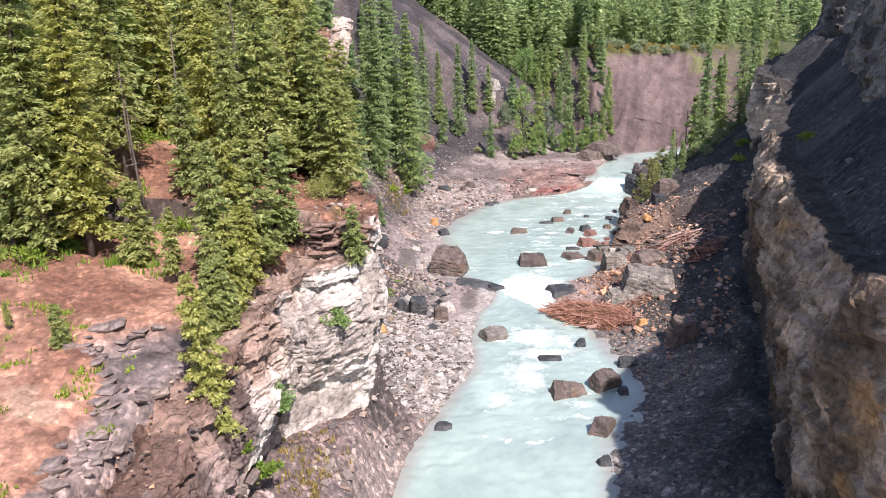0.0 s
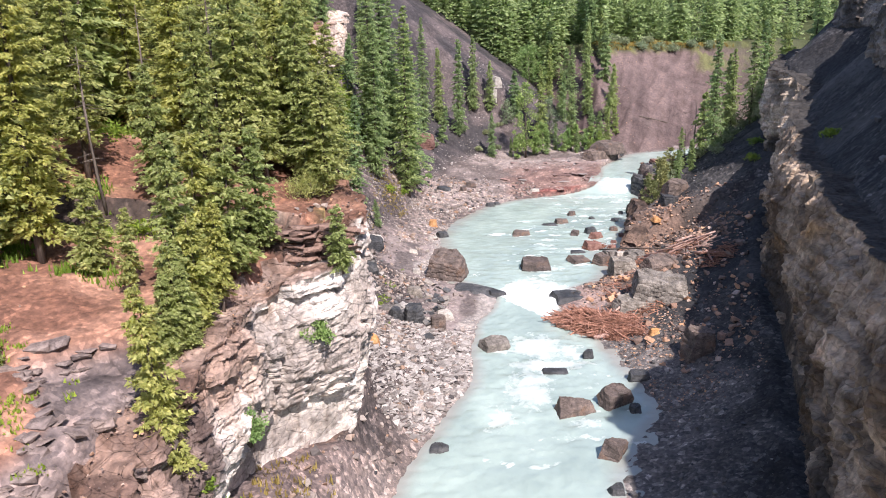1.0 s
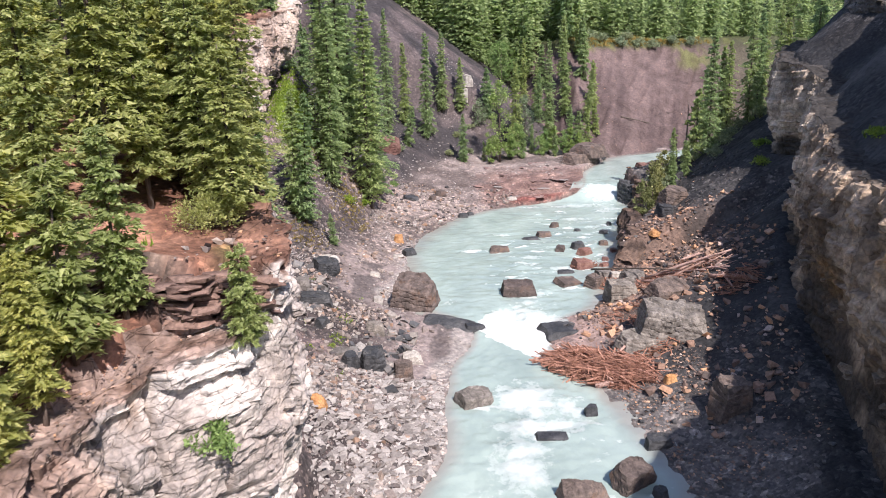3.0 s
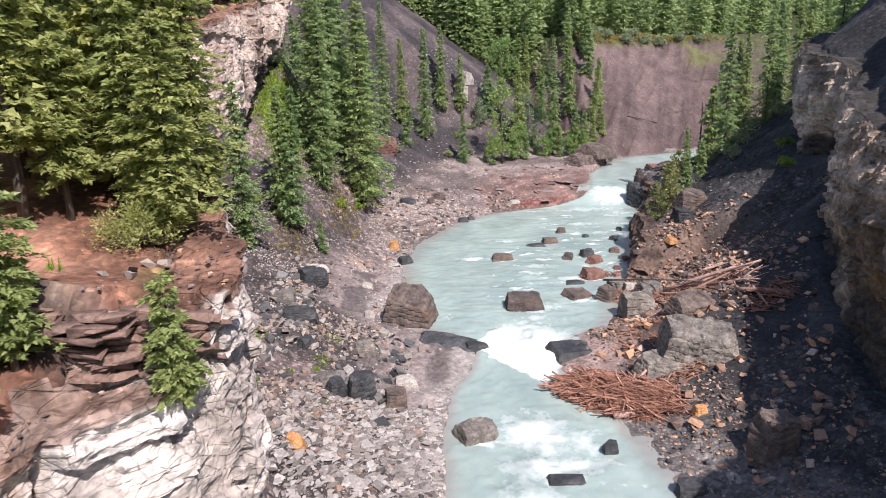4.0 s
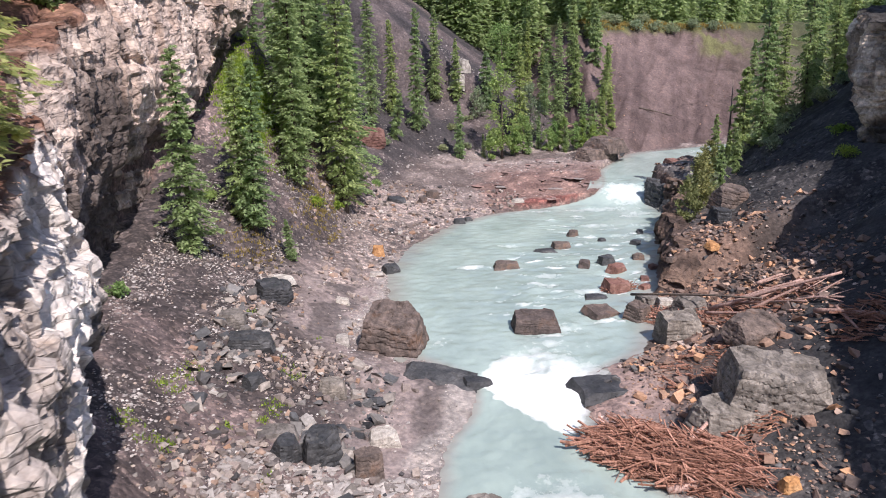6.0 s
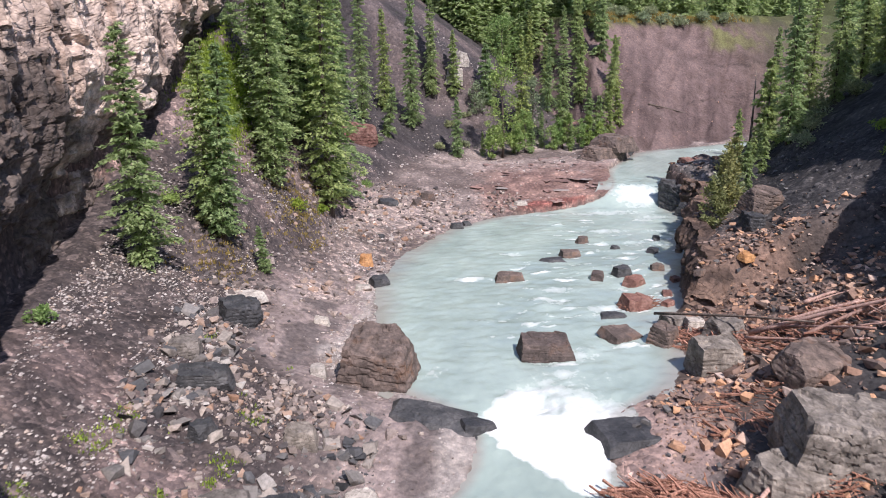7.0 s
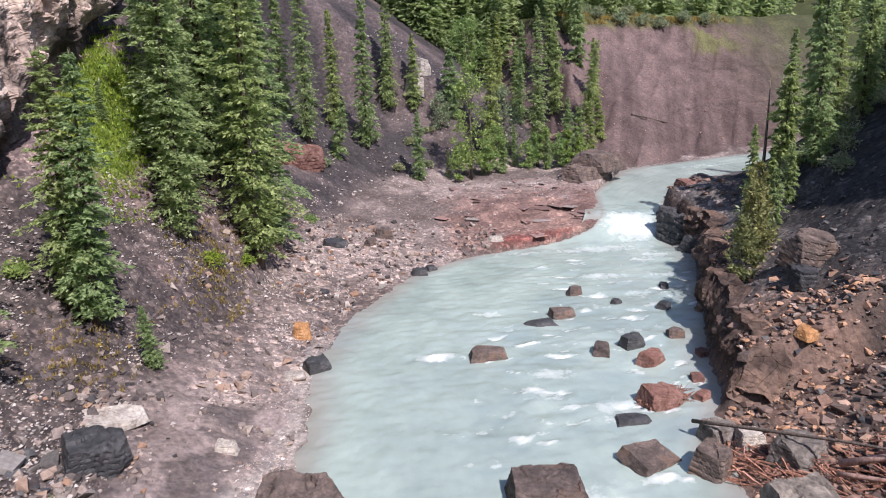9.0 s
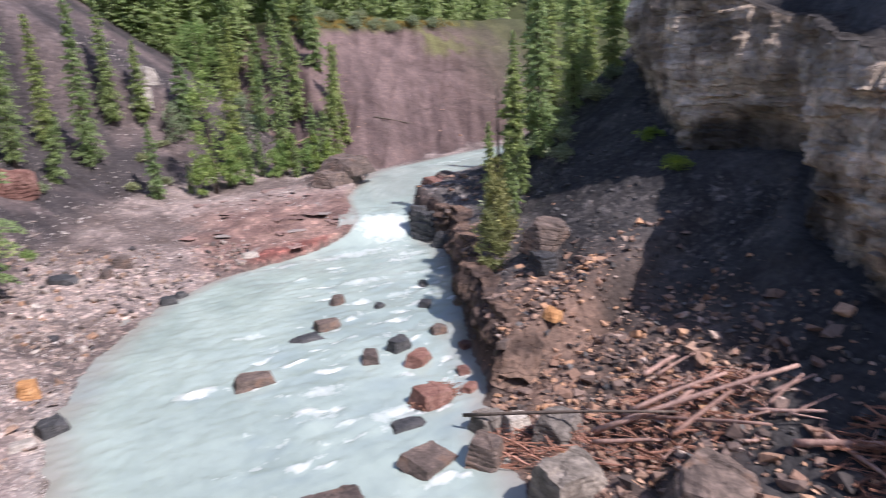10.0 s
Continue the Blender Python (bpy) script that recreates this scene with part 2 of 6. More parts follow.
def earth_material(name, pebble=2.2, speck=0.5, streak=None, bumps=0.06):
    """Rock, scree or soil: the zone's own colour, varied by large stains, streaks, grain and single stones."""
    m, nt, p = shader(name, 0.9, 0.2)
    co = nt.nodes.new("ShaderNodeTexCoord").outputs["Object"]
    zone = nt.nodes.new("ShaderNodeAttribute")
    zone.attribute_name = "Zone"
    c = zone.outputs["Color"]
    stony = zone.outputs["Alpha"]
    big = noise_tex(nt, co, 0.35, 5)
    fine = noise_tex(nt, co, 3.2, 6)
    c = blend(nt, "MULTIPLY", 1.0, c, ramp(nt, big, (0.3, (0.66, 0.64, 0.62)), (0.55, (1, 1, 1)), (0.72, (1.25, 1.2, 1.15))))
    c = blend(nt, "MULTIPLY", 0.9, c, ramp(nt, fine, (0.3, (0.55, 0.54, 0.54)), (0.52, (1, 1, 1)), (0.7, (1.4, 1.36, 1.3))))
    if streak:
        s = noise_tex(nt, co, 1.0, 5, streak)
        c = blend(nt, "MULTIPLY", 0.85, c, ramp(nt, s, (0.3, (0.6, 0.52, 0.46)), (0.48, (1, 1, 1)), (0.7, (1.1, 1.08, 1.06))))
        bump(nt, p, s, 0.3, 0.08)
        for scale, long, amount in ((0.55, (1.0, 1.0, 1.6), 0.4), (1.6, (0.7, 0.7, 2.0), 0.22)):
            mp = nt.nodes.new("ShaderNodeMapping")
            mp.inputs["Scale"].default_value = long
            nt.links.new(blend(nt, "ADD", 0.5, co, node(nt, "ShaderNodeTexNoise", Scale=1.5).outputs["Color"]), mp.inputs[0])
            joint = node(nt, "ShaderNodeTexVoronoi", Scale=scale)
            joint.feature = "DISTANCE_TO_EDGE"
            nt.links.new(mp.outputs[0], joint.inputs["Vector"])
            line_of = ramp(nt, joint.outputs["Distance"], (0.0, (0.22, 0.2, 0.19)), (0.02 * scale + 0.01, (1, 1, 1)))
            c = blend(nt, "MULTIPLY", amount, c, line_of)
            bump(nt, p, line_of, 0.5, 0.08)
    for scale, amount in ((pebble, speck), (pebble * 2.6, speck * 0.8)):
        v = node(nt, "ShaderNodeTexVoronoi", Scale=scale)
        nt.links.new(co, v.inputs["Vector"])
        hue = nt.nodes.new("ShaderNodeSeparateColor")
        nt.links.new(v.outputs["Color"], hue.inputs[0])
        part_of = nt.nodes.new("ShaderNodeMath")
        part_of.operation = "MULTIPLY"
        part_of.inputs[1].default_value = amount
        nt.links.new(stony, part_of.inputs[0])
        c = blend(nt, "MULTIPLY", part_of.outputs[0], c, ramp(nt, hue.outputs[0], (0.0, (0.45, 0.46, 0.5)), (0.6, (0.95, 0.93, 0.92)), (0.86, (1.25, 1.2, 1.15)), (0.97, (2.6, 2.5, 2.4))))
        bump(nt, p, v.outputs["Distance"], 0.35, -0.5 / scale)
    bump(nt, p, fine, 0.6, bumps)
    nt.links.new(c, p.inputs["Base Color"])
    return m


def stone_material(name, dark, mid, light, stain=None, rough=0.82):
    """A single boulder's stone: fine grain, weathered tops, rusty stain."""
    m, nt, p = shader(name, rough, 0.35)
    co = nt.nodes.new("ShaderNodeTexCoord").outputs["Object"]
    a = noise_tex(nt, co, 1.3, 6)
    b = noise_tex(nt, co, 7.0, 5)
    lay = noise_tex(nt, co, 1.0, 4, (0.7, 0.7, 6.0))
    c = ramp(nt, a, (0.3, dark), (0.5, mid), (0.72, light))
    c = blend(nt, "MULTIPLY", 0.8, c, ramp(nt, b, (0.32, (0.55, 0.55, 0.55)), (0.55, (1, 1, 1)), (0.72, (1.3, 1.28, 1.25))))
    c = blend(nt, "MULTIPLY", 0.22, c, ramp(nt, lay, (0.35, (0.6, 0.58, 0.56)), (0.55, (1.05, 1.05, 1.05))))
    if stain:
        s = noise_tex(nt, co, 0.8, 4)
        f = ramp(nt, s, (0.56, (0, 0, 0)), (0.68, (0.8, 0.8, 0.8)))
        c = blend(nt, "MIX", f, c, stain)
    split = node(nt, "ShaderNodeTexVoronoi", Scale=0.8)
    split.feature = "DISTANCE_TO_EDGE"
    warp = blend(nt, "ADD", 0.35, co, nt.nodes.new("ShaderNodeTexNoise").outputs["Color"])
    mp = nt.nodes.new("ShaderNodeMapping")
    mp.inputs["Scale"].default_value = (0.8, 0.8, 2.6)
    nt.links.new(warp, mp.inputs[0])
    nt.links.new(mp.outputs[0], split.inputs["Vector"])
    c = blend(nt, "MULTIPLY", 0.5, c, ramp(nt, split.outputs["Distance"], (0.0, (0.3, 0.28, 0.27)), (0.03, (1, 1, 1))))
    info = nt.nodes.new("ShaderNodeObjectInfo")
    c = blend(nt, "MULTIPLY", 1.0, c, ramp(nt, info.outputs["Random"], (0.0, (0.8, 0.8, 0.82)), (1.0, (1.2, 1.17, 1.13))))
    nt.links.new(c, p.inputs["Base Color"])
    bump(nt, p, lay, 0.45, 0.09)
    bump(nt, p, b, 0.7, 0.05)
    bump(nt, p, noise_tex(nt, co, 22.0, 4), 0.5, 0.02)
    return m


def rubble_material(name, *cols):
    m, nt, p = shader(name, 0.85, 0.3)
    geo = nt.nodes.new("ShaderNodeNewGeometry")
    co = nt.nodes.new("ShaderNodeTexCoord").outputs["Object"]
    n = len(cols)
    info = nt.nodes.new("ShaderNodeObjectInfo")
    both = nt.nodes.new("ShaderNodeMath")
    both.operation = "ADD"
    nt.links.new(geo.outputs["Random Per Island"], both.inputs[0])
    nt.links.new(info.outputs["Random"], both.inputs[1])
    turn = nt.nodes.new("ShaderNodeMath")
    turn.operation = "FRACT"
    nt.links.new(both.outputs[0], turn.inputs[0])
    c = ramp(nt, turn.outputs[0], *[(k / (n - 1), col) for k, col in enumerate(cols)])
    fine = noise_tex(nt, co, 6.0, 4)
    c = blend(nt, "MULTIPLY", 0.8, c, ramp(nt, fine, (0.3, (0.6, 0.6, 0.6)), (0.55, (1, 1, 1)), (0.72, (1.25, 1.22, 1.2))))
    nt.links.new(c, p.inputs["Base Color"])
    bump(nt, p, fine, 0.6, 0.04)
    return m


def leaf_material(name, dark, light, tint=0.25):
    m, nt, p = shader(name, 0.55, 0.25)
    geo = nt.nodes.new("ShaderNodeNewGeometry")
    info = nt.nodes.new("ShaderNodeObjectInfo")
    c = ramp(nt, geo.outputs["Random Per Island"], (0.0, dark), (0.75, tuple((a + b) / 2 for a, b in zip(dark, light))), (1.0, light))
    c = blend(nt, "MULTIPLY", 1.0, c, ramp(nt, info.outputs["Random"], (0.0, (0.84, 0.92, 0.95)), (0.5, (1, 1, 1)), (1.0, (1.14, 1.07, 0.9))))
    nt.links.new(c, p.inputs["Base Color"])
    t = nt.nodes.new("ShaderNodeBsdfTranslucent")
    nt.links.new(c, t.inputs[0])
    mix = nt.nodes.new("ShaderNodeMixShader")
    mix.inputs[0].default_value = tint
    out = nt.nodes["Material Output"]
    nt.links.new(p.outputs[0], mix.inputs[1])
    nt.links.new(t.outputs[0], mix.inputs[2])
    nt.links.new(mix.outputs[0], out.inputs[0])
    return m


def wood_material(name, dark, light):
    m, nt, p = shader(name, 0.75, 0.25)
    co = nt.nodes.new("ShaderNodeTexCoord").outputs["Object"]
    g = noise_tex(nt, co, 2.0, 5, (6, 6, 0.6))
    c = ramp(nt, g, (0.3, dark), (0.68, light))
    info = nt.nodes.new("ShaderNodeObjectInfo")
    geo = nt.nodes.new("ShaderNodeNewGeometry")
    c = blend(nt, "MULTIPLY", 1.0, c, ramp(nt, info.outputs["Random"], (0.0, (0.7, 0.66, 0.64)), (1.0, (1.25, 1.25, 1.25))))
    c = blend(nt, "MULTIPLY", 1.0, c, ramp(nt, geo.outputs["Random Per Island"], (0.0, (0.6, 0.55, 0.52)), (1.0, (1.3, 1.3, 1.3))))
    nt.links.new(c, p.inputs["Base Color"])
    bump(nt, p, g, 0.6, 0.03)
    return m


def water_material():
    m, nt, p = shader("glacial_water", 0.2, 0.5)
    co = nt.nodes.new("ShaderNodeTexCoord").outputs["Object"]
    foam = nt.nodes.new("ShaderNodeAttribute")
    foam.attribute_name = "Foam"
    sep = nt.nodes.new("ShaderNodeSeparateColor")
    nt.links.new(foam.outputs["Color"], sep.inputs[0])
    big = noise_tex(nt, co, 0.22, 4, (1, 0.55, 1))
    mid = noise_tex(nt, co, 0.9, 5, (1, 0.6, 1))
    fine = noise_tex(nt, co, 3.0, 5, (1, 0.7, 1))
    c = ramp(nt, big, (0.3, (0.245, 0.31, 0.288)), (0.5, (0.31, 0.385, 0.355)), (0.7, (0.375, 0.455, 0.418)))
    c = blend(nt, "MIX", sep.outputs[1], c, (0.27, 0.25, 0.225))
    c = blend(nt, "MIX", sep.outputs[2], c, (0.23, 0.30, 0.315))
    streaks = noise_tex(nt, co, 2.0, 8, (0.8, 0.7, 1))
    add = nt.nodes.new("ShaderNodeMath")
    add.operation = "ADD"
    nt.links.new(sep.outputs[0], add.inputs[0])
    sharp = nt.nodes.new("ShaderNodeMath")
    sharp.operation = "MULTIPLY_ADD"
    sharp.inputs[1].default_value, sharp.inputs[2].default_value = 1.0, -0.5
    nt.links.new(streaks, sharp.inputs[0])
    nt.links.new(sharp.outputs[0], add.inputs[1])
    f = ramp(nt, add.outputs[0], (0.22, (0, 0, 0)), (0.55, (0.35, 0.35, 0.35)), (1.0, (1, 1, 1)))
    c = blend(nt, "MIX", f, c, (0.86, 0.88, 0.88))
    nt.links.new(c, p.inputs["Base Color"])
    r = ramp(nt, f, (0.0, (0.22, 0.22, 0.22)), (1.0, (0.75, 0.75, 0.75)))
    nt.links.new(r, p.inputs["Roughness"])
    bump(nt, p, mid, 0.25, 0.2)
    bump(nt, p, fine, 0.3, 0.08)
    return m


GROUND = earth_material("ground_earth", 2.4, 0.6)
LIMESTONE = earth_material("pale_limestone", 1.1, 0.25, (1.0, 1.0, 0.22), 0.1)
DARK_CLIFF = earth_material("shaded_cliff_rock", 0.9, 0.25, (0.9, 0.9, 0.3), 0.1)
WATER = water_material()
GREY = stone_material("grey_stone", (0.09, 0.08, 0.072), (0.19, 0.17, 0.153), (0.35, 0.315, 0.285))
BROWN = stone_material("brown_stone", (0.06, 0.048, 0.044), (0.125, 0.098, 0.088), (0.22, 0.168, 0.148), (0.15, 0.09, 0.062))
DARK = stone_material("dark_stone", (0.028, 0.03, 0.034), (0.055, 0.057, 0.062), (0.11, 0.11, 0.115), None, 0.6)
PALE = stone_material("pale_stone", (0.24, 0.22, 0.20), (0.40, 0.37, 0.34), (0.55, 0.52, 0.48))
RED = stone_material("red_stone", (0.12, 0.055, 0.045), (0.21, 0.11, 0.09), (0.32, 0.2, 0.17))
ORANGE = stone_material("orange_stone", (0.36, 0.17, 0.07), (0.50, 0.26, 0.11), (0.62, 0.38, 0.2))
BARK = wood_material("grey_brown_bark", (0.05, 0.04, 0.035), (0.17, 0.14, 0.12))
DRIFT = wood_material("bleached_driftwood", (0.25, 0.15, 0.125), (0.56, 0.39, 0.335))
STICKS = wood_material("reddish_debris", (0.15, 0.068, 0.048), (0.44, 0.245, 0.18))
NEEDLES = leaf_material("spruce_needles", (0.27, 0.31, 0.10), (0.70, 0.71, 0.32), 0.6)
DEEP_NEEDLES = leaf_material("deep_green_needles", (0.22, 0.30, 0.125), (0.58, 0.68, 0.34), 0.6)
LEAVES = leaf_material("broad_leaves", (0.17, 0.27, 0.08), (0.43, 0.55, 0.21), 0.45)
SILVER = leaf_material("willow_leaves", (0.18, 0.22, 0.12), (0.42, 0.46, 0.28), 0.35)
OLIVE = leaf_material("olive_leaves", (0.15, 0.165, 0.06), (0.36, 0.36, 0.16), 0.35)
GRASS = leaf_material("grass_blades", (0.13, 0.21, 0.03), (0.34, 0.44, 0.07), 0.4)
DRYGRASS = leaf_material("dry_grass", (0.20, 0.15, 0.05), (0.38, 0.30, 0.10), 0.3)


# ---- building helpers ----
def mesh_from(name, verts, faces, material, smooth_faces=False):
    me = bpy.data.meshes.new(name)
    me.from_pydata([tuple(v) for v in verts], [], [tuple(f) for f in faces])
    me.materials.append(material)
    if smooth_faces:
        me.shade_smooth()
    me.update()
    return me


def grid_mesh(name, X, Y, Z, material, smooth_faces=True, flip=False):
    """A sheet from three equal arrays of rows and columns."""
    n, k = X.shape
    me = bpy.data.meshes.new(name)
    co = np.stack([X, Y, Z], -1).reshape(-1, 3)
    i = np.arange(n * k).reshape(n, k)
    a, b, c, d = i[:-1, :-1], i[:-1, 1:], i[1:, 1:], i[1:, :-1]
    quads = np.stack([a, d, c, b] if flip else [a, b, c, d], -1).reshape(-1, 4)
    me.vertices.add(len(co))
    me.vertices.foreach_set("co", co.ravel())
    me.loops.add(quads.size)
    me.loops.foreach_set("vertex_index", quads.ravel().astype(np.int32))
    me.polygons.add(len(quads))
    me.polygons.foreach_set("loop_start", np.arange(0, quads.size, 4, dtype=np.int32))
    me.polygons.foreach_set("use_smooth", np.full(len(quads), smooth_faces))
    me.materials.append(material)
    me.update(calc_edges=True)
    me.validate()
    return me


def paint(me, name, rgb, alpha=1.0):
    a = me.color_attributes.new(name, "FLOAT_COLOR", "POINT")
    rgb = np.asarray(rgb, float).reshape(-1, 3)
    a.data.foreach_set("color", np.concatenate([rgb, np.zeros((len(rgb), 1)) + np.asarray(alpha, float).reshape(-1, 1)], 1).ravel())


def thing(name, place, label, category, group="", kind=""):
    e = new(name)
    e.empty_display_size = 0.3
    e.location = place
    return tagged(e, label, category, group, kind)


def part_mesh(name, me, parent, label=""):
    o = new(name, me)
    o.parent = parent
    if label:
        o["label"] = label
    return o


def lerp3(a, b, w):
    w = np.asarray(w)[..., None]
    return np.asarray(a, float) * (1 - w) + np.asarray(b, float) * w


# ---- ground ----
def spread(lo, hi, step, lo_far, hi_far):
    v = list(np.arange(lo, hi, step))
    d, a = step, v[-1]
    while a < hi_far:
        d *= 1.13
        a += d
        v.append(a)
    d, a, left = step, v[0], []
    while a > lo_far:
        d *= 1.13
        a -= d
        left.append(a)
    return np.array(left[::-1] + v)


def ground_zones(x, y, z):
    """The ground's colours: gravel, scree, needle litter, slabs, bare clay, moss; some carry painted shade."""
    xl, xr = river_left(y), river_right(y)
    n1, n2, n3 = fbm(x / 6, y / 6, seed=21), fbm(x / 2.5, y / 2.5, seed=22), fbm(x / 14, y / 14, seed=23)
    gravel = lerp3((0.145, 0.118, 0.112), (0.30, 0.25, 0.235), smooth(-0.5, 0.6, n1 + 0.4 * n2))
    scree = lerp3((0.078, 0.066, 0.066), (0.19, 0.147, 0.142), smooth(-0.2, 0.8, n1 + 0.5 * n2))
    scree = lerp3(scree, lerp3((0.052, 0.047, 0.05), (0.115, 0.094, 0.094), smooth(-0.2, 0.8, n1 + 0.5 * n2)), smooth(108, 122, y))
    col = gravel
    mud = mud_flat(x, y)
    damp = smooth(-0.02, 0.1, fbm(x / 2.2, y / 3.5, octaves=5, seed=27))
    col = lerp3(col, lerp3((0.27, 0.222, 0.214), (0.14, 0.118, 0.116), damp), mud)
    strip = smooth(1.9, 1.0, xl - x + 0.8 * n2) * smooth(58, 62, y) * smooth(100, 92, y)
    col = lerp3(col, (0.34, 0.31, 0.295), strip * 0.8)
    pale = smooth(43, 47, y) * smooth(59, 55, y) * smooth(6.5, 4.5, xl - x)
    col = lerp3(col, (0.38, 0.34, 0.32), pale * 0.8)
    # left side
    d_toe = left_toe(y) - x
    col = lerp3(col, scree, smooth(-2.5, 1.5, d_toe + n2 + 4.5 * smooth(46, 52, y) * smooth(78, 70, y)))
    lush = np.exp(-((x + 14.4) / 2.0) ** 2 - ((y - 102) / 4.6) ** 2)
    col = lerp3(col, lerp3((0.09, 0.15, 0.03), (0.17, 0.24, 0.05), smooth(-0.4, 0.4, n2)), smooth(0.3, 0.6, lush + 0.2 * n2))
    rust = lerp3((0.17, 0.085, 0.06), (0.33, 0.18, 0.13), smooth(-0.5, 0.5, n2 + 0.5 * n1))
    on_top = smooth(0.8, 2.2, left_rim(y) - x) * smooth(112, 104, y)
    moss = lerp3((0.11, 0.12, 0.03), (0.24, 0.20, 0.06), smooth(-0.4, 0.6, n2))
    top = lerp3(rust, moss, smooth(0.15, 0.5, n3 + 0.5 * n2) * smooth(37, 41, y))
    col = lerp3(col, top, on_top)
    bare = apron(x, y) * smooth(0.2, 1.0, left_rim(y) - x)
    col = lerp3(col, lerp3((0.095, 0.078, 0.078), (0.26, 0.205, 0.195), smooth(-0.5, 0.6, fbm(x / 1.6, y / 0.9, seed=142))), bare)
    tan = smooth(0.15, 0.5, fbm(x / 2.5, y / 1.2, seed=143)) * smooth(28, 25, y) * on_top * (1 - bare)
    col = lerp3(col, (0.46, 0.31, 0.23), tan * 0.8)
    # step face: rock colour darkened for the shade of trees and overhang
    face = smooth(37.2, 37.5, y + ledge_wave(x)) * smooth(38.5, 38.15, y + ledge_wave(x)) * on_top
    col = lerp3(col, lerp3((0.05, 0.038, 0.034), (0.20, 0.15, 0.125), smooth(-0.2, 0.7, fbm(x / 1.2, z / 0.4, seed=145))), face)
    # slabs beside the falls
    slab = lerp3((0.17, 0.11, 0.10), (0.28, 0.185, 0.16), smooth(-0.4, 0.5, fbm(x / 4, y / 1.6, seed=24)))
    slab = lerp3(slab, (0.20, 0.085, 0.075), smooth(116.8, 115.6, y + 0.4 * n2) * smooth(12.5, 14.5, x))
    f = smooth(112, 114.5, y) * smooth(135, 122, y + 2 * n2) * smooth(7, 13, x + 2 * n2) * smooth(28, 26, x)
    col = lerp3(col, slab, f * (x < xl + 1))
    # right side
    dx = x - xr
    # black shale scree, coloured darker still to carry the east wall's shade
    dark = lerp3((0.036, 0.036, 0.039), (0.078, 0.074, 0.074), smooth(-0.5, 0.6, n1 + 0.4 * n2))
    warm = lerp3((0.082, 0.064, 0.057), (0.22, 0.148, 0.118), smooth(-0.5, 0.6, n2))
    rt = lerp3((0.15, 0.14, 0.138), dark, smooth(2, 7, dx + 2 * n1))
    # rusty ground, lighter out to about where the sun reaches
    near_edge = smooth(0, -7, dx - 13 + 8 * smooth(82, 92, y) + 1.5 * n2) * smooth(64, 70, y) * smooth(106, 97, y)
    rt = lerp3(rt, warm, near_edge)
    pink = smooth(6, 3, dx + n2) * smooth(63, 65, y) * smooth(73, 70, y)
    rt = lerp3(rt, (0.30, 0.22, 0.20), pink)
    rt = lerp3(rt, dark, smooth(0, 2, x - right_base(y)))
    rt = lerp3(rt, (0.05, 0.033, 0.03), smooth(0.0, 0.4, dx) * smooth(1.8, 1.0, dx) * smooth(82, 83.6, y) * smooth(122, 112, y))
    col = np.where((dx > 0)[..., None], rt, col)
    # bank at the head of the valley
    fb = far_bank(x, y)
    on = smooth(-1.0, 0.3, fb - z + 0.3) * (y > 128)
    clay = lerp3((0.088, 0.063, 0.062), (0.155, 0.112, 0.107), smooth(-0.5, 0.5, 0.8 * fbm((x - 0.35 * y) / 1.6, y / 22, seed=25) + 0.4 * n3))
    # gully hollows darkened in colour, standing in for their shade
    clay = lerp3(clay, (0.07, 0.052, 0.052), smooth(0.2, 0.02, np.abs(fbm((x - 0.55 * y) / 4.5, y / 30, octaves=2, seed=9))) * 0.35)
    # dark lines drawn in colour only, along two ledge heights
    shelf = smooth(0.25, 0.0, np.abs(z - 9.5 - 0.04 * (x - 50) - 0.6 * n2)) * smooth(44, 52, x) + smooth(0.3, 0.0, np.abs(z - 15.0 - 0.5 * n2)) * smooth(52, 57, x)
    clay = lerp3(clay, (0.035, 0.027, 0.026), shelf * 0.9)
    clay = lerp3(clay, (0.17, 0.20, 0.05), smooth(-0.1, 0.4, n2) * smooth(16.5, 18.5, z) * smooth(55, 60, x) * 0.8)
    clay = lerp3(clay, (0.10, 0.07, 0.066), smooth(48, 66, x + 3 * n1) * 0.6)
    clay = lerp3(clay, lerp3((0.05, 0.06, 0.025), (0.13, 0.13, 0.05), smooth(-0.4, 0.4, n2)), smooth(21.5, 23.2, z + 0.5 * n2))
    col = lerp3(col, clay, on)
    far = smooth(0, 40, np.maximum(np.abs(x - 5) - 50, y - 185))
    col = lerp3(col, (0.05, 0.06, 0.025), far)
    # bed
    inside = (x > xl) & (x < xr)
    return np.where(inside[..., None], lerp3((0.19, 0.16, 0.145), (0.14, 0.12, 0.11), smooth(-0.5, 0.5, n2)), col)


gx = spread(-32.0, 66.0, 0.34, -1400, 1400)
gy = spread(12.0, 176.0, 0.34, -400, 1800)
GX, GY = np.meshgrid(gx, gy)
GZ = ground_height(GX, GY)
ground_me = grid_mesh("ground", GX, GY, GZ, GROUND)
stony = 1.0 - 0.8 * (GY > 128) * smooth(-1.0, 0.3, far_bank(GX, GY) - GZ + 0.3)
stony *= 1.0 - 0.55 * smooth(112, 120, GY) * (GX < river_left(GY))
stony *= 1.0 - 0.5 * smooth(1, 3, left_rim(GY) - GX) * smooth(112, 104, GY)
stony *= 1.0 - 0.8 * mud_flat(GX, GY)
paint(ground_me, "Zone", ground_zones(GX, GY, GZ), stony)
ground = tagged(new("ground", ground_me), "stony canyon floor, dark scree slopes and reddish forest soil", "ground", kind="structure")


def height_at(x, y):
    return float(ground_height(np.array([x]), np.array([y]))[0])


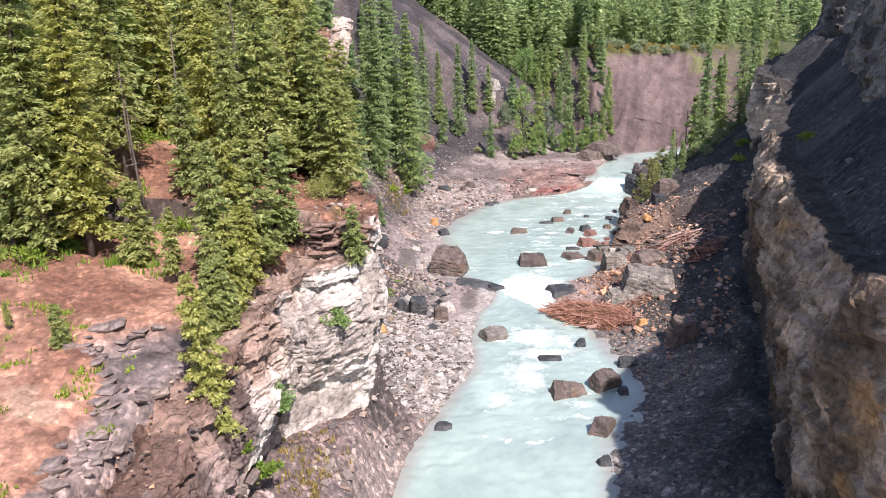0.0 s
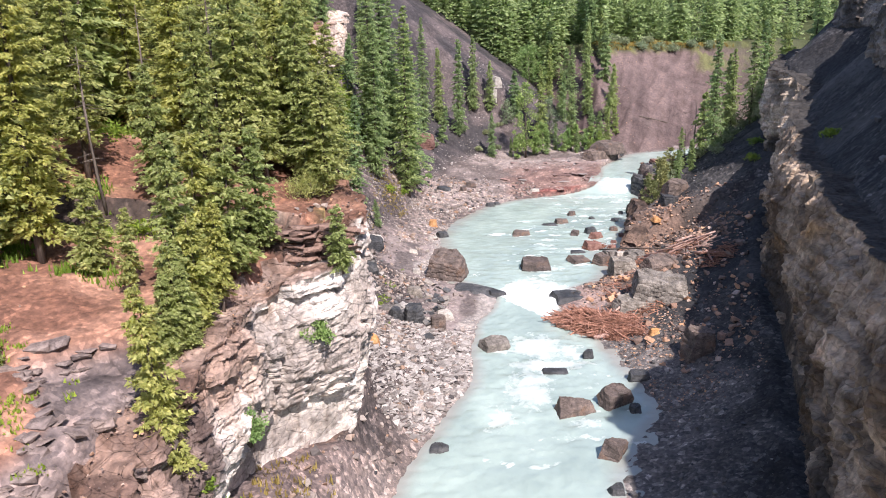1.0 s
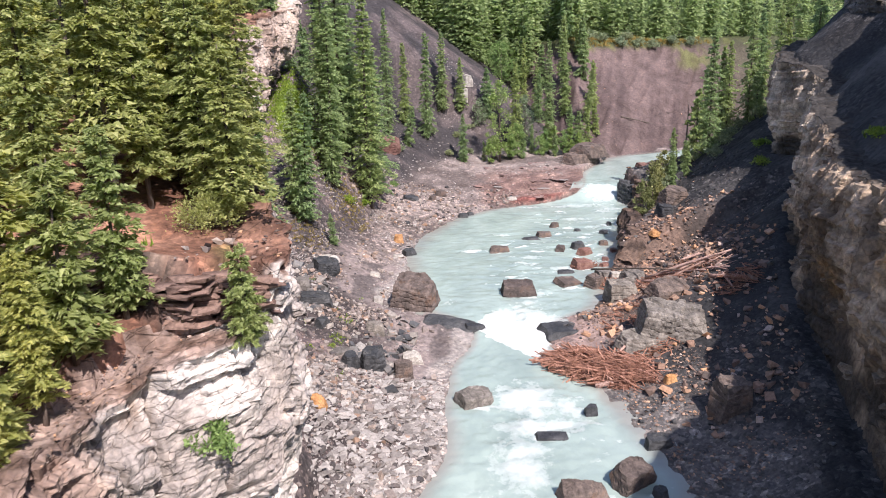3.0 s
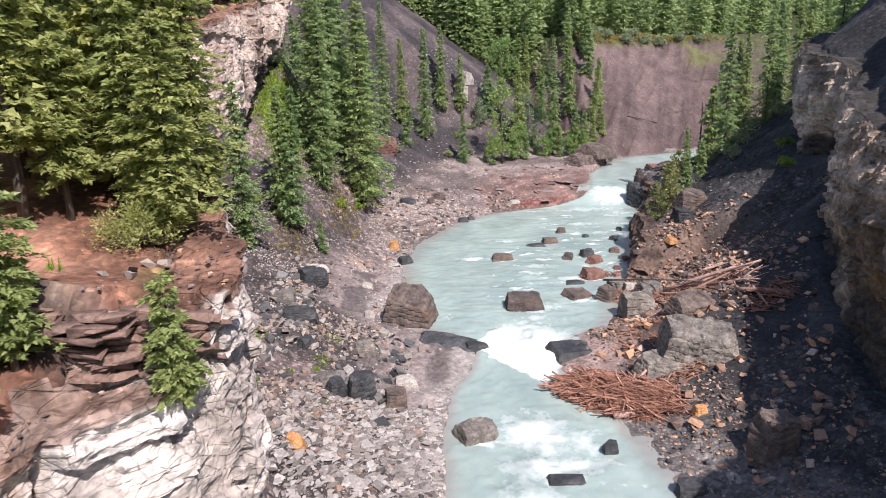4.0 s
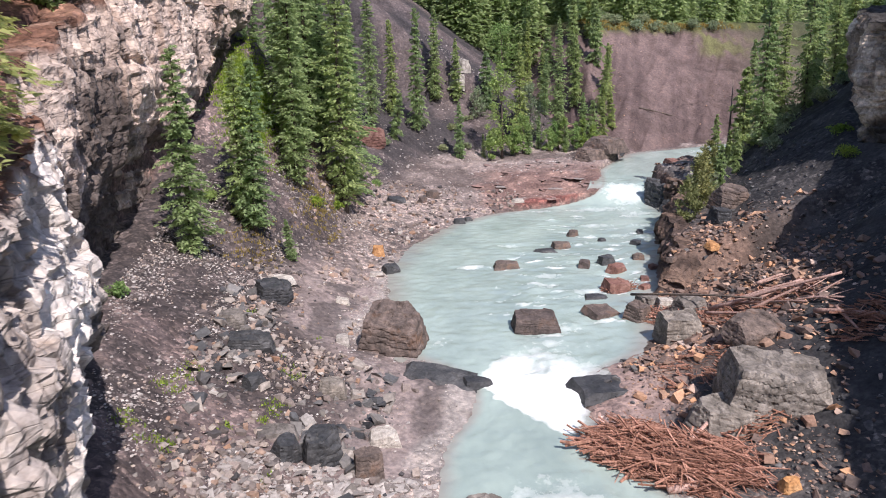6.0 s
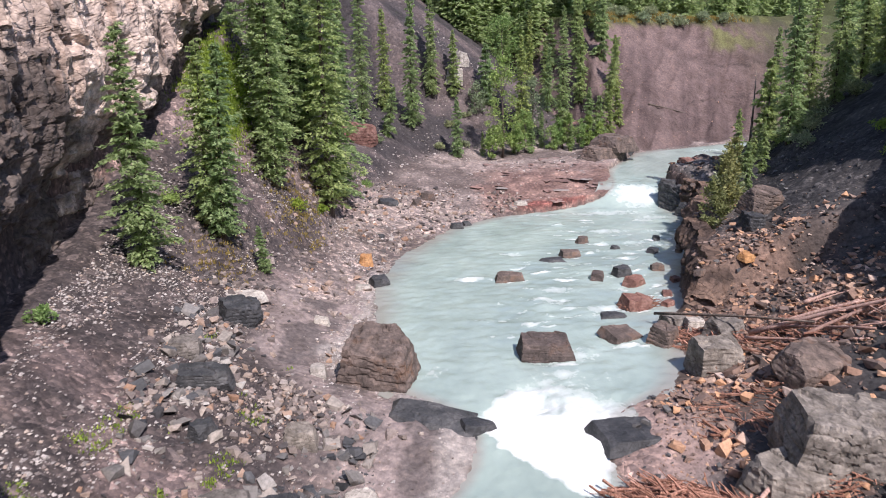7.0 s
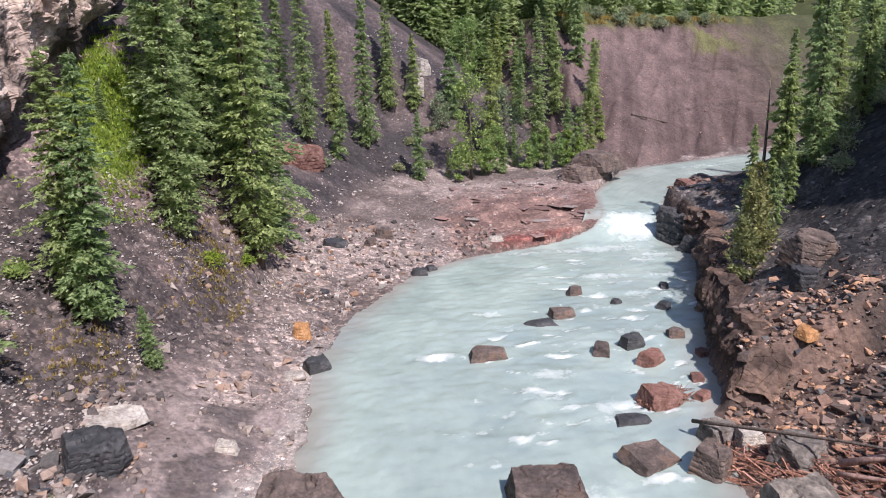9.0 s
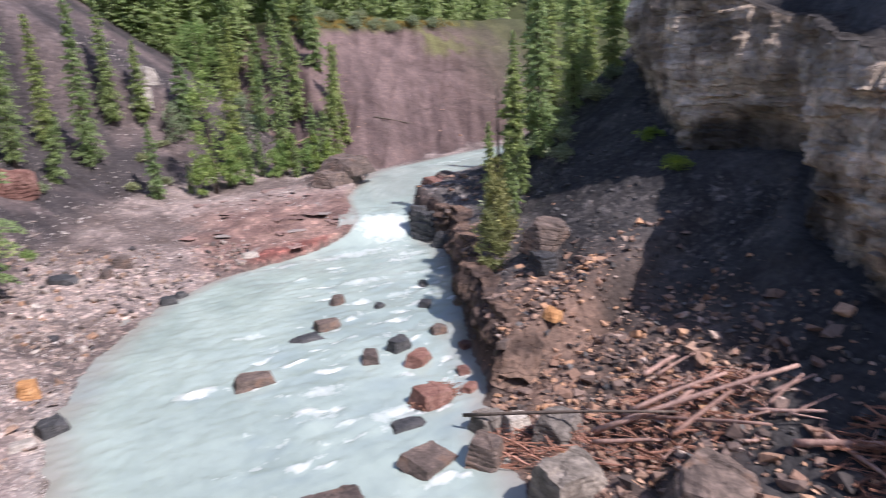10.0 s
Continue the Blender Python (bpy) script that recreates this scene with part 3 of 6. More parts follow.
# ---- river ----
RAPIDS = [(7.0, 57.4, 2.2, 2.4, 0.8), (7.6, 54.2, 2.8, 1.8, 0.8), (9.6, 55.6, 1.2, 2.0, 0.6), (5.8, 50.0, 1.8, 2.6, 0.75),
          (3.3, 45.8, 1.3, 1.6, 0.65), (9.0, 45.0, 1.4, 1.0, 0.5), (26.8, 116.6, 2.1, 2.2, 1.15), (22.5, 113.0, 4.0, 1.2, 0.55), (15.0, 113.0, 3.0, 0.7, 0.45), (26.0, 109.5, 2.6, 2.0, 0.4),
          (5.8, 91.3, 1.2, 0.6, 0.85), (12.2, 88.0, 1.6, 0.7, 0.5), (14.6, 83.5, 1.6, 1.0, 0.55), (11.2, 85.0, 1.6, 1.0, 0.4)]
FLECKS = [(10.8, 76.4, 1.8, 1.2, 0.5), (9.5, 73.5, 3.0, 2.0, 0.35), (2.8, 75.0, 0.8, 2.0, 0.3), (20.0, 105.0, 2.6, 1.0, 0.4), (22.0, 100.0, 2.4, 1.0, 0.35),
          (17.0, 98.0, 2.6, 1.2, 0.3), (24.5, 104.5, 2.0, 1.0, 0.35), (10.2, 98.0, 1.6, 0.6, 0.4), (45.0, 141.0, 4.0, 1.5, 0.4), (11.0, 42.5, 1.4, 0.5, 0.4), (19.0, 93.5, 2.5, 1.0, 0.3)]
wy = np.concatenate([np.arange(-60, 25, 3.0), np.arange(25, 122, 0.2), np.arange(122, 170, 1.0)])
wu = np.linspace(0, 1, 96)
WY = np.repeat(wy[:, None], len(wu), 1)
pad = 1.6
XL, XR = river_left(wy)[:, None] - pad, river_right(wy)[:, None] + pad
WX = XL + (XR - XL) * wu[None, :]
WZ = water_level(WX, WY)
foam = np.zeros_like(WX)
for fx, fy, sx, sy, amp in RAPIDS + FLECKS:
    foam = np.maximum(foam, amp * np.exp(-((WX - fx) / sx) ** 2 - ((WY - fy) / sy) ** 2))
# the chute: white water above a slanting lip, from the dark shelf to the debris jam
over = 0.745 * WX + 0.667 * WY - 49.15 + 0.35 * fbm(WX / 1.2, WY / 1.2, octaves=3, seed=39)
along = 0.667 * (WX - 4.2) - 0.745 * (WY - 69.0) + 0.5 * fbm(WX / 1.5, WY / 1.5, octaves=2, seed=40)
chute = smooth(-0.2, 0.25, over) * smooth(9.0, 1.5, over) * smooth(-1.6, 0.8, along) * smooth(7.6, 5.6, along)
foam = np.maximum(foam, 1.35 * chute)
crest_rng = random.Random(31)
crest = np.zeros_like(WX)
CRESTS = [(9.4, 75.1, 1.5, 0.7), (9.0, 89.9, 1.3, 0.7), (15.0, 96.0, 0.9, 0.7), (16.7, 82.5, 1.3, 0.8), (14.4, 77.2, 1.3, 0.6), (5.8, 91.3, 1.1, 0.9), (8.5, 45.6, 1.5, 0.5), (11.3, 46.4, 1.4, 0.5), (3.8, 56.2, 1.2, 0.6)]
for k in range(78):
    cy = crest_rng.uniform(79, 113)
    lo, hi = float(river_left(cy)), float(river_right(cy))
    CRESTS.append((lo + (hi - lo) * (crest_rng.uniform(0.3, 0.97) ** 0.8), cy, crest_rng.uniform(0.5, 1.8), crest_rng.uniform(0.2, 0.75)))
for k in range(34):
    cy = crest_rng.uniform(40, 60)
    lo, hi = float(river_left(cy)), float(river_right(cy))
    CRESTS.append((lo + (hi - lo) * crest_rng.uniform(0.3, 0.85), cy, crest_rng.uniform(0.6, 1.8), crest_rng.uniform(0.2, 0.5)))
for fx, fy, w, amp in CRESTS:
    dx, dy_ = WX - fx, WY - fy
    face = dy_ + 0.35 * fbm(WX / 0.9, WY / 0.9, octaves=2, seed=37) - 0.25 * dx * dx / w
    crest = np.maximum(crest, amp * np.exp(-(face / np.where(face < 0, 0.13, 0.42)) ** 2 - (dx / w) ** 2) * (0.75 + 0.8 * fbm(WX / 0.7, WY / 0.5, octaves=3, seed=38)) * 1.3)
foam = np.maximum(foam, crest)
chop = 0.04 + 0.2 * np.clip(foam, 0, 1)
WZ = WZ + chop * fbm(WX / 1.5, WY / 1.1, seed=31) + 0.03 * fbm(WX / 0.5, WY / 0.4, octaves=2, seed=32)
water_me = grid_mesh("river", WX, WY, WZ, WATER)
depth = WZ - ground_height(WX, WY)
shallow = smooth(0.5, 0.02, depth) * 0.8
foam_in = foam * (0.85 + 0.4 * fbm(WX / 1.6 + 0.8 * fbm(WX / 3, WY / 3, seed=36), WY / 0.9, seed=33)) + 0.05 * smooth(0.1, 0.7, fbm(WX / 3.5, WY / 1.3, seed=34))
# darker, bluer water in set patches and downstream of each crest
blue_water = np.zeros_like(WX)
for fx, fy, sx, sy, amp in ((10.6, 93.5, 2.0, 1.6, 0.7), (12.0, 89.6, 1.6, 1.0, 0.7), (16.0, 99.5, 3.0, 1.4, 0.5), (18.5, 94.5, 2.4, 1.4, 0.6), (13.6, 84.8, 1.6, 0.9, 0.6), (16.6, 81.0, 1.4, 1.0, 0.5),
                            (14.8, 86.8, 2.0, 1.0, 0.5), (22.5, 103.0, 3.0, 1.6, 0.4), (0.5, 96.0, 1.6, 5.0, 0.45), (10.2, 40.5, 2.2, 6.0, 0.5), (12.4, 50.0, 1.6, 4.0, 0.45)):
    blue_water = np.maximum(blue_water, amp * np.exp(-((WX - fx) / sx) ** 2 - ((WY - fy) / sy) ** 2))
for fx, fy, w, amp in CRESTS:
    blue_water = np.maximum(blue_water, 0.75 * amp * np.exp(-((WY - fy + 0.55) / 0.45) ** 2 - ((WX - fx) / (1.2 * w)) ** 2))
paint(water_me, "Foam", np.stack([np.clip(foam_in, 0, 1.3), shallow, blue_water * (0.7 + 0.5 * fbm(WX / 2, WY / 1.5, seed=35))], -1))
tagged(new("water", water_me), "milky turquoise glacial river with white rapids", "river", kind="structure")


# ---- cliffs ----
def cliff(name, bx, bz, ix, iz, y0, y1, side, material, zone, label, undercut=0.0, lean=1.0, lip=2.4, seed=0, dy=0.22, rows=70, rough=1.0):
    """A rock wall between its foot and its rim, in uneven beds and blocks, with a lip over the ground above. side: +1 faces +x."""
    even = np.arange(y0, y1, 0.18)
    mx = np.gradient((bx(even) + ix(even)) / 2, even)
    w = np.exp(-0.5 * (np.arange(-14, 15) / 7.0) ** 2)
    mx = np.convolve(np.pad(mx, 14, mode="edge"), w / w.sum(), mode="valid")
    close = 1.0 - 0.42 * smooth(20, 24, even) * smooth(54, 50, even) * (side > 0)
    pace = np.concatenate([[0], np.cumsum(np.sqrt(1 + mx[1:] ** 2) * 0.18 / (dy * close[1:]))])
    ys = np.interp(np.arange(0, pace[-1], 1.0), pace, even)
    mx = np.interp(ys, even, mx)
    v = np.linspace(0, 1, rows)
    fx, fz, tx, tz = bx(ys), bz(ys) - 2.5, ix(ys), iz(ys) + 0.12
    rag = 0.45 * fbm(ys / 3.0, ys * 0 + 3, seed=seed + 11) + 0.2 * fbm(ys / 0.8, ys * 0 + 5, seed=seed + 12) + 0.25
    tx, tz = tx + side * rag * rough, tz + 0.25 * fbm(ys / 2.0, ys * 0 + 7, seed=seed + 13)
    V = v[None, :] * np.ones((len(ys), 1))
    vis = np.clip((V * (tz - fz)[:, None] - 2.5) / (tz - fz - 2.5)[:, None], 0, 1)
    PX = fx[:, None] + (tx - fx)[:, None] * vis ** lean
    PZ = fz[:, None] + (tz - fz)[:, None] * V
    PY = np.repeat(ys[:, None], rows, 1)
    nx, ny = side / np.sqrt(1 + mx ** 2), -side * mx / np.sqrt(1 + mx ** 2)
    s = np.cumsum(np.sqrt(1 + mx ** 2) * np.gradient(ys))
    S = np.repeat(s[:, None], rows, 1)
    zb = PZ + 0.35 * fbm(S / 9, PZ / 9, seed=seed) + (0.02 if side > 0 else 0.06) * S
    zb = zb + 0.25 * fbm(0 * zb, zb / 0.9, octaves=2, seed=seed + 1)
    jag = 0.06 * fbm(S / 0.7, PZ / 0.7, octaves=2, seed=seed + 17)

    def blocks(tall, long, k):
        """Each block of a bed at a depth of its own, 0 to 1."""
        b = np.floor((zb + jag) / tall).astype(np.int64)
        c = np.floor((S + 1.6 * jag) / long + 9.0 * lattice(b, 0 * b, 0 * b, seed + k)).astype(np.int64)
        return lattice(c, b, 0 * b, seed + k + 1), lattice(b, 0 * b, 0 * b, seed + k + 2)

    (blk, course), (blk2, thin), (blk3, _) = blocks(1.15, 2.3, 20), blocks(0.42, 0.95, 24), blocks(0.19, 0.5, 28)
    (pillar, _), (rib, _) = blocks(5.0, 2.4, 32), blocks(2.1, 1.1, 36)
    tall = (smooth(49, 56, PY) if side > 0 else 0.35 + 0.35 * smooth(66, 74, PY)) * smooth(0.3, 0.5, vis + 0.15 * fbm(S / 3, PZ / 3, seed=seed + 7))
    blocky = 1.0 - 0.55 * tall
    crack = np.abs(fbm(S / 3.2, PZ / 14, octaves=3, seed=seed + 4))
    even_bed = 0.5 if side > 0 else 1.0
    bedded = 0.5 * (blk - 0.5) + 0.32 * (blk2 - 0.5) + 0.13 * (blk3 - 0.5) + even_bed * (0.26 * (course - 0.5) + 0.2 * (thin - 0.5))
    ribbed = 0.75 * (pillar - 0.5) + 0.4 * (rib - 0.5) + 0.4 * fbm(S / 2.6, PZ / 18, seed=seed + 8)
    lump = 0.45 + 0.5 * smooth(0.5, 0.2, vis) * smooth(50, 56, PY) if side > 0 else 0.65 - 0.35 * smooth(66, 76, PY)
    d = rough * (lump * fbm(S / 7, PZ / 6, seed=seed + 5) + blocky * bedded + tall * ribbed - 0.5 * smooth(0.12, 0.02, crack) + 0.09 * fbm(S / 0.6, PZ / 0.5, octaves=3, seed=seed + 6))
    d = d - undercut * (1 + 1.0 * smooth(48, 54, PY) * (side > 0)) * smooth(0.42, 0.08, vis + 0.18 * fbm(S / 6, PZ / 5, seed=seed + 7)) + undercut * 0.35 * smooth(0.35, 0.6, vis) * smooth(0.95, 0.7, vis)
    d = d - (2.2 * np.exp(-((PY - 36.0) / 0.9) ** 2 - ((PZ - 5.0) / 0.75) ** 2) + 0.9 * smooth(6.0, 4.8, PZ + 0.4 * fbm(S / 2, PZ / 2, seed=66)) * smooth(26, 29, PY) * smooth(39, 36.5, PY) if side > 0 else 0)
    d = np.maximum(d, -1.4 - 0.9 * smooth(48, 54, PY) if side > 0 else -1.1) * (0.35 + 0.65 * smooth(1.03, 0.93, V)) + 0.05
    X, Y = PX + d * nx[:, None], PY + d * ny[:, None]
    cols = [np.stack([X, Y, PZ], -1)]
    for k in range(1, 10):
        f = (k / 9) ** 1.2
        ex, ey = tx - nx * lip * f, ys - ny * lip * f
        gz = ground_height(ex, ey, rough=False)
        ez = (tz + 0.02) * (1 - f) + np.maximum(gz, tz - 0.2) * f + (0.12 * fbm(ex / 1.1, ey / 1.1, seed=seed + 9) + 0.08 * fbm(ex / 0.35, ey / 0.35, octaves=2, seed=seed + 10)) * (1 - f * f) - 0.5 * smooth(0.75, 1.0, f)
        cols.append(np.stack([ex, ey, ez], -1)[:, None, :])
    P = np.concatenate(cols, 1)
    me = grid_mesh(name, P[..., 0], P[..., 1], P[..., 2], material, smooth_faces=False, flip=side < 0)
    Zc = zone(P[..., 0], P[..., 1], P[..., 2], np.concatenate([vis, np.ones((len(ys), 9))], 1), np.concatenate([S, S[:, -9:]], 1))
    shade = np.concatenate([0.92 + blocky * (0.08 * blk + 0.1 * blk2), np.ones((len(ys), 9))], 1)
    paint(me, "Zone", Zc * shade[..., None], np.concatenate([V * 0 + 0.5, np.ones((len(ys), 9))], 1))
    return tagged(new(name, me), label, "cliff", kind="structure")


def left_zone(x, y, z, v, s):
    top = lerp3((0.14, 0.075, 0.055), (0.27, 0.155, 0.115), smooth(-0.5, 0.5, fbm(x / 1.5, y / 1.5, seed=22)))
    n = fbm(s / 4, z / 3, seed=41)
    n2 = fbm(s / 1.5, z / 5, seed=42)
    c = lerp3((0.42, 0.37, 0.345), (0.68, 0.625, 0.59), smooth(-0.5, 0.4, n + 0.4 * n2))
    c = lerp3(c, (0.45, 0.33, 0.26), smooth(0.25, 0.7, fbm(s / 5, z / 12, seed=43)) * 0.7)
    c = lerp3(c, lerp3((0.46, 0.36, 0.31), (0.66, 0.545, 0.475), smooth(-0.5, 0.5, fbm(s / 2.5, z / 9, seed=44))), smooth(50, 58, y) * 0.85)
    # lower wall of dark rock, the overhang's shade painted into the same colour
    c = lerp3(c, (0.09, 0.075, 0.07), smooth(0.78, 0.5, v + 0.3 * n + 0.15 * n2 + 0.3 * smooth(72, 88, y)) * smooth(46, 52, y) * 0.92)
    c = lerp3(c, lerp3((0.14, 0.105, 0.10), (0.34, 0.26, 0.235), smooth(-0.4, 0.5, n2)), smooth(28.5, 26, y + n))
    c = lerp3(c, lerp3((0.16, 0.10, 0.08), (0.34, 0.23, 0.185), smooth(-0.4, 0.5, n2)), smooth(8.6, 10.6, z + 1.2 * n) * smooth(33.5, 31.0, y) * 0.9)
    c = lerp3(c, lerp3((0.17, 0.115, 0.095), (0.36, 0.27, 0.235), smooth(-0.5, 0.5, fbm(x / 0.9, y / 0.6, seed=45))), smooth(0.965, 0.99, v + 0.02 * n2) * smooth(37.9, 37.3, y) * smooth(28, 31, y))
    c = lerp3(c, top, smooth(0.95, 0.99, v + 0.03 * n2) * smooth(112, 100, y) * smooth(38.0, 38.3, y))
    return c


def right_zone(x, y, z, v, s):
    n = fbm(s / 4, z / 3, seed=51)
    n2 = fbm(s / 1.2, z / 4, seed=52)
    c = lerp3((0.19, 0.138, 0.098), (0.44, 0.34, 0.255), smooth(-0.6, 0.5, n + 0.4 * n2))
    c = lerp3(c, (0.40, 0.235, 0.105), smooth(0.2, 0.7, fbm(s / 6, z / 4, seed=53)) * smooth(70, 45, y) * 0.8)
    c = lerp3(c, lerp3((0.26, 0.21, 0.165), (0.56, 0.475, 0.39), smooth(-0.6, 0.5, n + 0.4 * n2)), smooth(66, 74, y))
    c = c * (1 + 0.1 * smooth(68, 76, y) + 0.4 * fbm(s / 14, (z + 0.06 * s) / 0.55, octaves=3, seed=54))[..., None]
    # foot darkened in colour, as the shade of the undercut
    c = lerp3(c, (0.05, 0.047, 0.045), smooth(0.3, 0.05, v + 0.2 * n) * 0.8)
    c = lerp3(c, (0.05, 0.047, 0.046), smooth(0.985, 1.0, v))
    return c


def upper_zone(x, y, z, v, s):
    return lerp3((0.09, 0.08, 0.072), (0.26, 0.225, 0.195), smooth(-0.5, 0.6, fbm(s / 3, z / 2, seed=55)))


def scarp_bulge(y):
    return np.clip(fbm(np.asarray(y, float) / 4.5, 0 * np.asarray(y, float) + 2, octaves=3, seed=146) + 0.15, -0.3, 1)


def bank_foot(y):
    return river_right(y) + 0.1 - 0.6 * scarp_bulge(y)


def bank_edge(y):
    return river_right(y) + 1.1 - 1.1 * scarp_bulge(y)


def bank_foot_z(y):
    return water_level(river_right(y), y)


def bank_edge_z(y):
    return ground_height(river_right(y) + 1.9, y, rough=False) + 0.1 + 0.5 * scarp_bulge(y)


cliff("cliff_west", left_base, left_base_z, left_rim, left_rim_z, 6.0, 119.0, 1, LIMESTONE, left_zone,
      "pale weathered limestone wall in broken beds with dark undercut foot, shade painted in", undercut=0.9, seed=60, dy=0.2, rows=150, lip=2.4)
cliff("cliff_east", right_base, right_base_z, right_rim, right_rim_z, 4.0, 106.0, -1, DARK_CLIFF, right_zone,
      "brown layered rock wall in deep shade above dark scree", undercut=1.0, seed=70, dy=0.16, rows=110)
upper_base = lambda y: right_rim(y) + 6.6
upper_base_z = lambda y: right_rim_z(y) + 5.0
upper_rim = lambda y: right_rim(y) + 8.6
upper_rim_z = lambda y: right_rim_z(y) + crag(y)
cliff("cliff_upper_east", upper_base, upper_base_z, upper_rim, upper_rim_z, 20.0, 104.0, -1, DARK_CLIFF, upper_zone,
      "dark upper rock band above a black scree slope", seed=80, dy=0.3, rows=50)


cliff("bank_scarp", bank_foot, bank_foot_z, bank_edge, bank_edge_z, 82.6, 112.0, -1, DARK_CLIFF,
      lambda x, y, z, v, s: lerp3((0.075, 0.056, 0.05), (0.18, 0.125, 0.10), smooth(-0.5, 0.6, fbm(s / 1.5, z / 0.6, seed=57))),
      "low undercut scarp of dark layered rock along the river", undercut=0.9, seed=90, dy=0.14, rows=36, rough=0.95, lip=1.8)


# ---- trees ----
def tube(pts, radii, sides=7):
    """Vertices and faces of a round, tapered stem along points."""
    verts, faces = [], []
    pts = [Vector(p) for p in pts]
    for i, p in enumerate(pts):
        t = (pts[min(i + 1, len(pts) - 1)] - pts[max(i - 1, 0)]).normalized()
        a = t.orthogonal().normalized()
        b = t.cross(a)
        for k in range(sides):
            w = 2 * math.pi * k / sides
            verts.append(p + (a * math.cos(w) + b * math.sin(w)) * radii[i])
    for i in range(len(pts) - 1):
        for k in range(sides):
            k2 = (k + 1) % sides
            faces.append((i * sides + k, i * sides + k2, (i + 1) * sides + k2, (i + 1) * sides + k))
    faces.append(tuple(range(sides - 1, -1, -1)))
    faces.append(tuple(range((len(pts) - 1) * sides, len(pts) * sides)))
    return verts, faces


def spruce_crown(rng, H, R, bare, step, per, sprays, size):
    """Whorls of drooping boughs, each carrying many short pointed sprays."""
    rows, h = [], bare
    while h < H * 0.985:
        f = (h - bare) / (H - bare)
        low = min(1.0, 0.5 + f * 3.5)
        n = max(4, int(per * (1 - 0.4 * f)))
        turn, swell = rng.random() * 6.28, rng.uniform(0.8, 1.12)
        for k in range(n):
            az = turn + 6.283 * (k + rng.random() * 0.7) / n
            L = R * (1 - f) ** 0.62 * low * swell * rng.choice((0.5, 0.8, 0.95, 1.05, 1.2)) * rng.uniform(0.85, 1.1) * (0.85 + 0.3 * math.sin(h * 2.1 + az * 2)) + 0.14
            rows.append((az, h + rng.uniform(-0.5, 0.5) * step, L, 0.6 * f - 0.30 + rng.uniform(-0.16, 0.16)))
        h += step * (1 - 0.3 * f) * rng.uniform(0.8, 1.2)
    nr = np.random.RandomState(rng.randrange(10 ** 8))
    az, z0, L, up = np.repeat(np.array(rows), sprays, 0).T
    n = len(az)
    q = nr.uniform(0.05, 1.0, n) ** 0.75
    lat = nr.uniform(-1, 1, n) * (0.34 * (1.06 - q) + 0.05)
    out = np.column_stack([np.cos(az), np.sin(az), np.zeros(n)])
    side = np.column_stack([-np.sin(az), np.cos(az), np.zeros(n)])
    rise = z0 + L * (up * q - 0.34 * q * q + 0.16 * q ** 3) - 0.22 * np.abs(lat) * L + nr.normal(0, 0.05, n)
    p = out * (L * q)[:, None] + side * (lat * L)[:, None]
    p[:, 2] = rise
    d = out * nr.uniform(0.5, 1.0, n)[:, None] + side * (np.sign(lat) * nr.uniform(0.1, 0.9, n))[:, None]
    d[:, 2] = nr.uniform(-0.75, 0.25, n)
    d /= np.linalg.norm(d, axis=1)[:, None]
    tilt = np.column_stack([nr.normal(0, 0.55, n), nr.normal(0, 0.55, n), np.ones(n)])
    w = np.cross(d, tilt)
    w /= np.linalg.norm(w, axis=1)[:, None]
    ln = size * nr.uniform(0.6, 1.35, n) * (0.55 + 0.45 * np.minimum(1, L / (0.6 * R)))
    wd = (ln * nr.uniform(0.24, 0.44, n))[:, None]
    v = np.stack([p - w * wd, p + w * wd, p + d * ln[:, None]], 1).reshape(-1, 3)
    tip = []
    for k in range(6):
        a, b = k * 1.05, k * 1.05 + 0.5
        tip += [(0.09 * math.cos(a), 0.09 * math.sin(a), H - 0.75), (0.09 * math.cos(b), 0.09 * math.sin(b), H - 0.6), (0, 0, H)]
    v = np.concatenate([v, np.array(tip)])
    return v, np.arange(len(v)).reshape(-1, 3)


SPRUCES = []


def spruce_kind(seed, H, R, bare, step=0.44, per=11, sprays=46, size=0.23, needles=None):
    rng = random.Random(seed)
    e = thing("spruce_tree", (0, 0, -900), "tall narrow dark green spruce tree with drooping boughs", "tree", "spruces of the canyon")
    lean = rng.uniform(-0.15, 0.15)
    pts = [(lean * q * q, 0.1 * math.sin(4 * q), -0.4 + (H + 0.3) * q) for q in (0, 0.15, 0.4, 0.7, 1)]
    v, f = tube(pts, [H * 0.0135 + 0.03, H * 0.0115 + 0.02, H * 0.008 + 0.02, H * 0.005 + 0.01, 0.012])
    part_mesh("trunk", mesh_from("trunk", v, f, BARK, True), e)
    v, f = spruce_crown(rng, H, R, bare, step, per, sprays, size)
    part_mesh("crown", mesh_from("crown", v, f, needles or NEEDLES), e)
    SPRUCES.append((e, H))
    return e


for kind in ((1, 14.0, 2.0, 1.6), (2, 14.0, 1.75, 1.2), (3, 14.0, 2.1, 2.6), (4, 11.0, 1.8, 1.3), (5, 11.0, 1.65, 2.4), (6, 8.0, 1.5, 0.9), (7, 8.0, 1.35, 1.6), (8, 5.0, 1.15, 0.35)):
    spruce_kind(*kind)
OLIVE_KINDS = len(SPRUCES)
for kind in ((21, 24.0, 2.7, 1.5), (22, 24.0, 2.5, 1.0), (23, 16.0, 2.3, 1.0), (24, 16.0, 2.0, 0.8), (25, 10.0, 1.7, 0.6), (26, 6.0, 1.3, 0.3)):
    spruce_kind(*kind, step=0.56, per=11, sprays=44, size=0.29, needles=DEEP_NEEDLES)
tree_rng = random.Random(77)


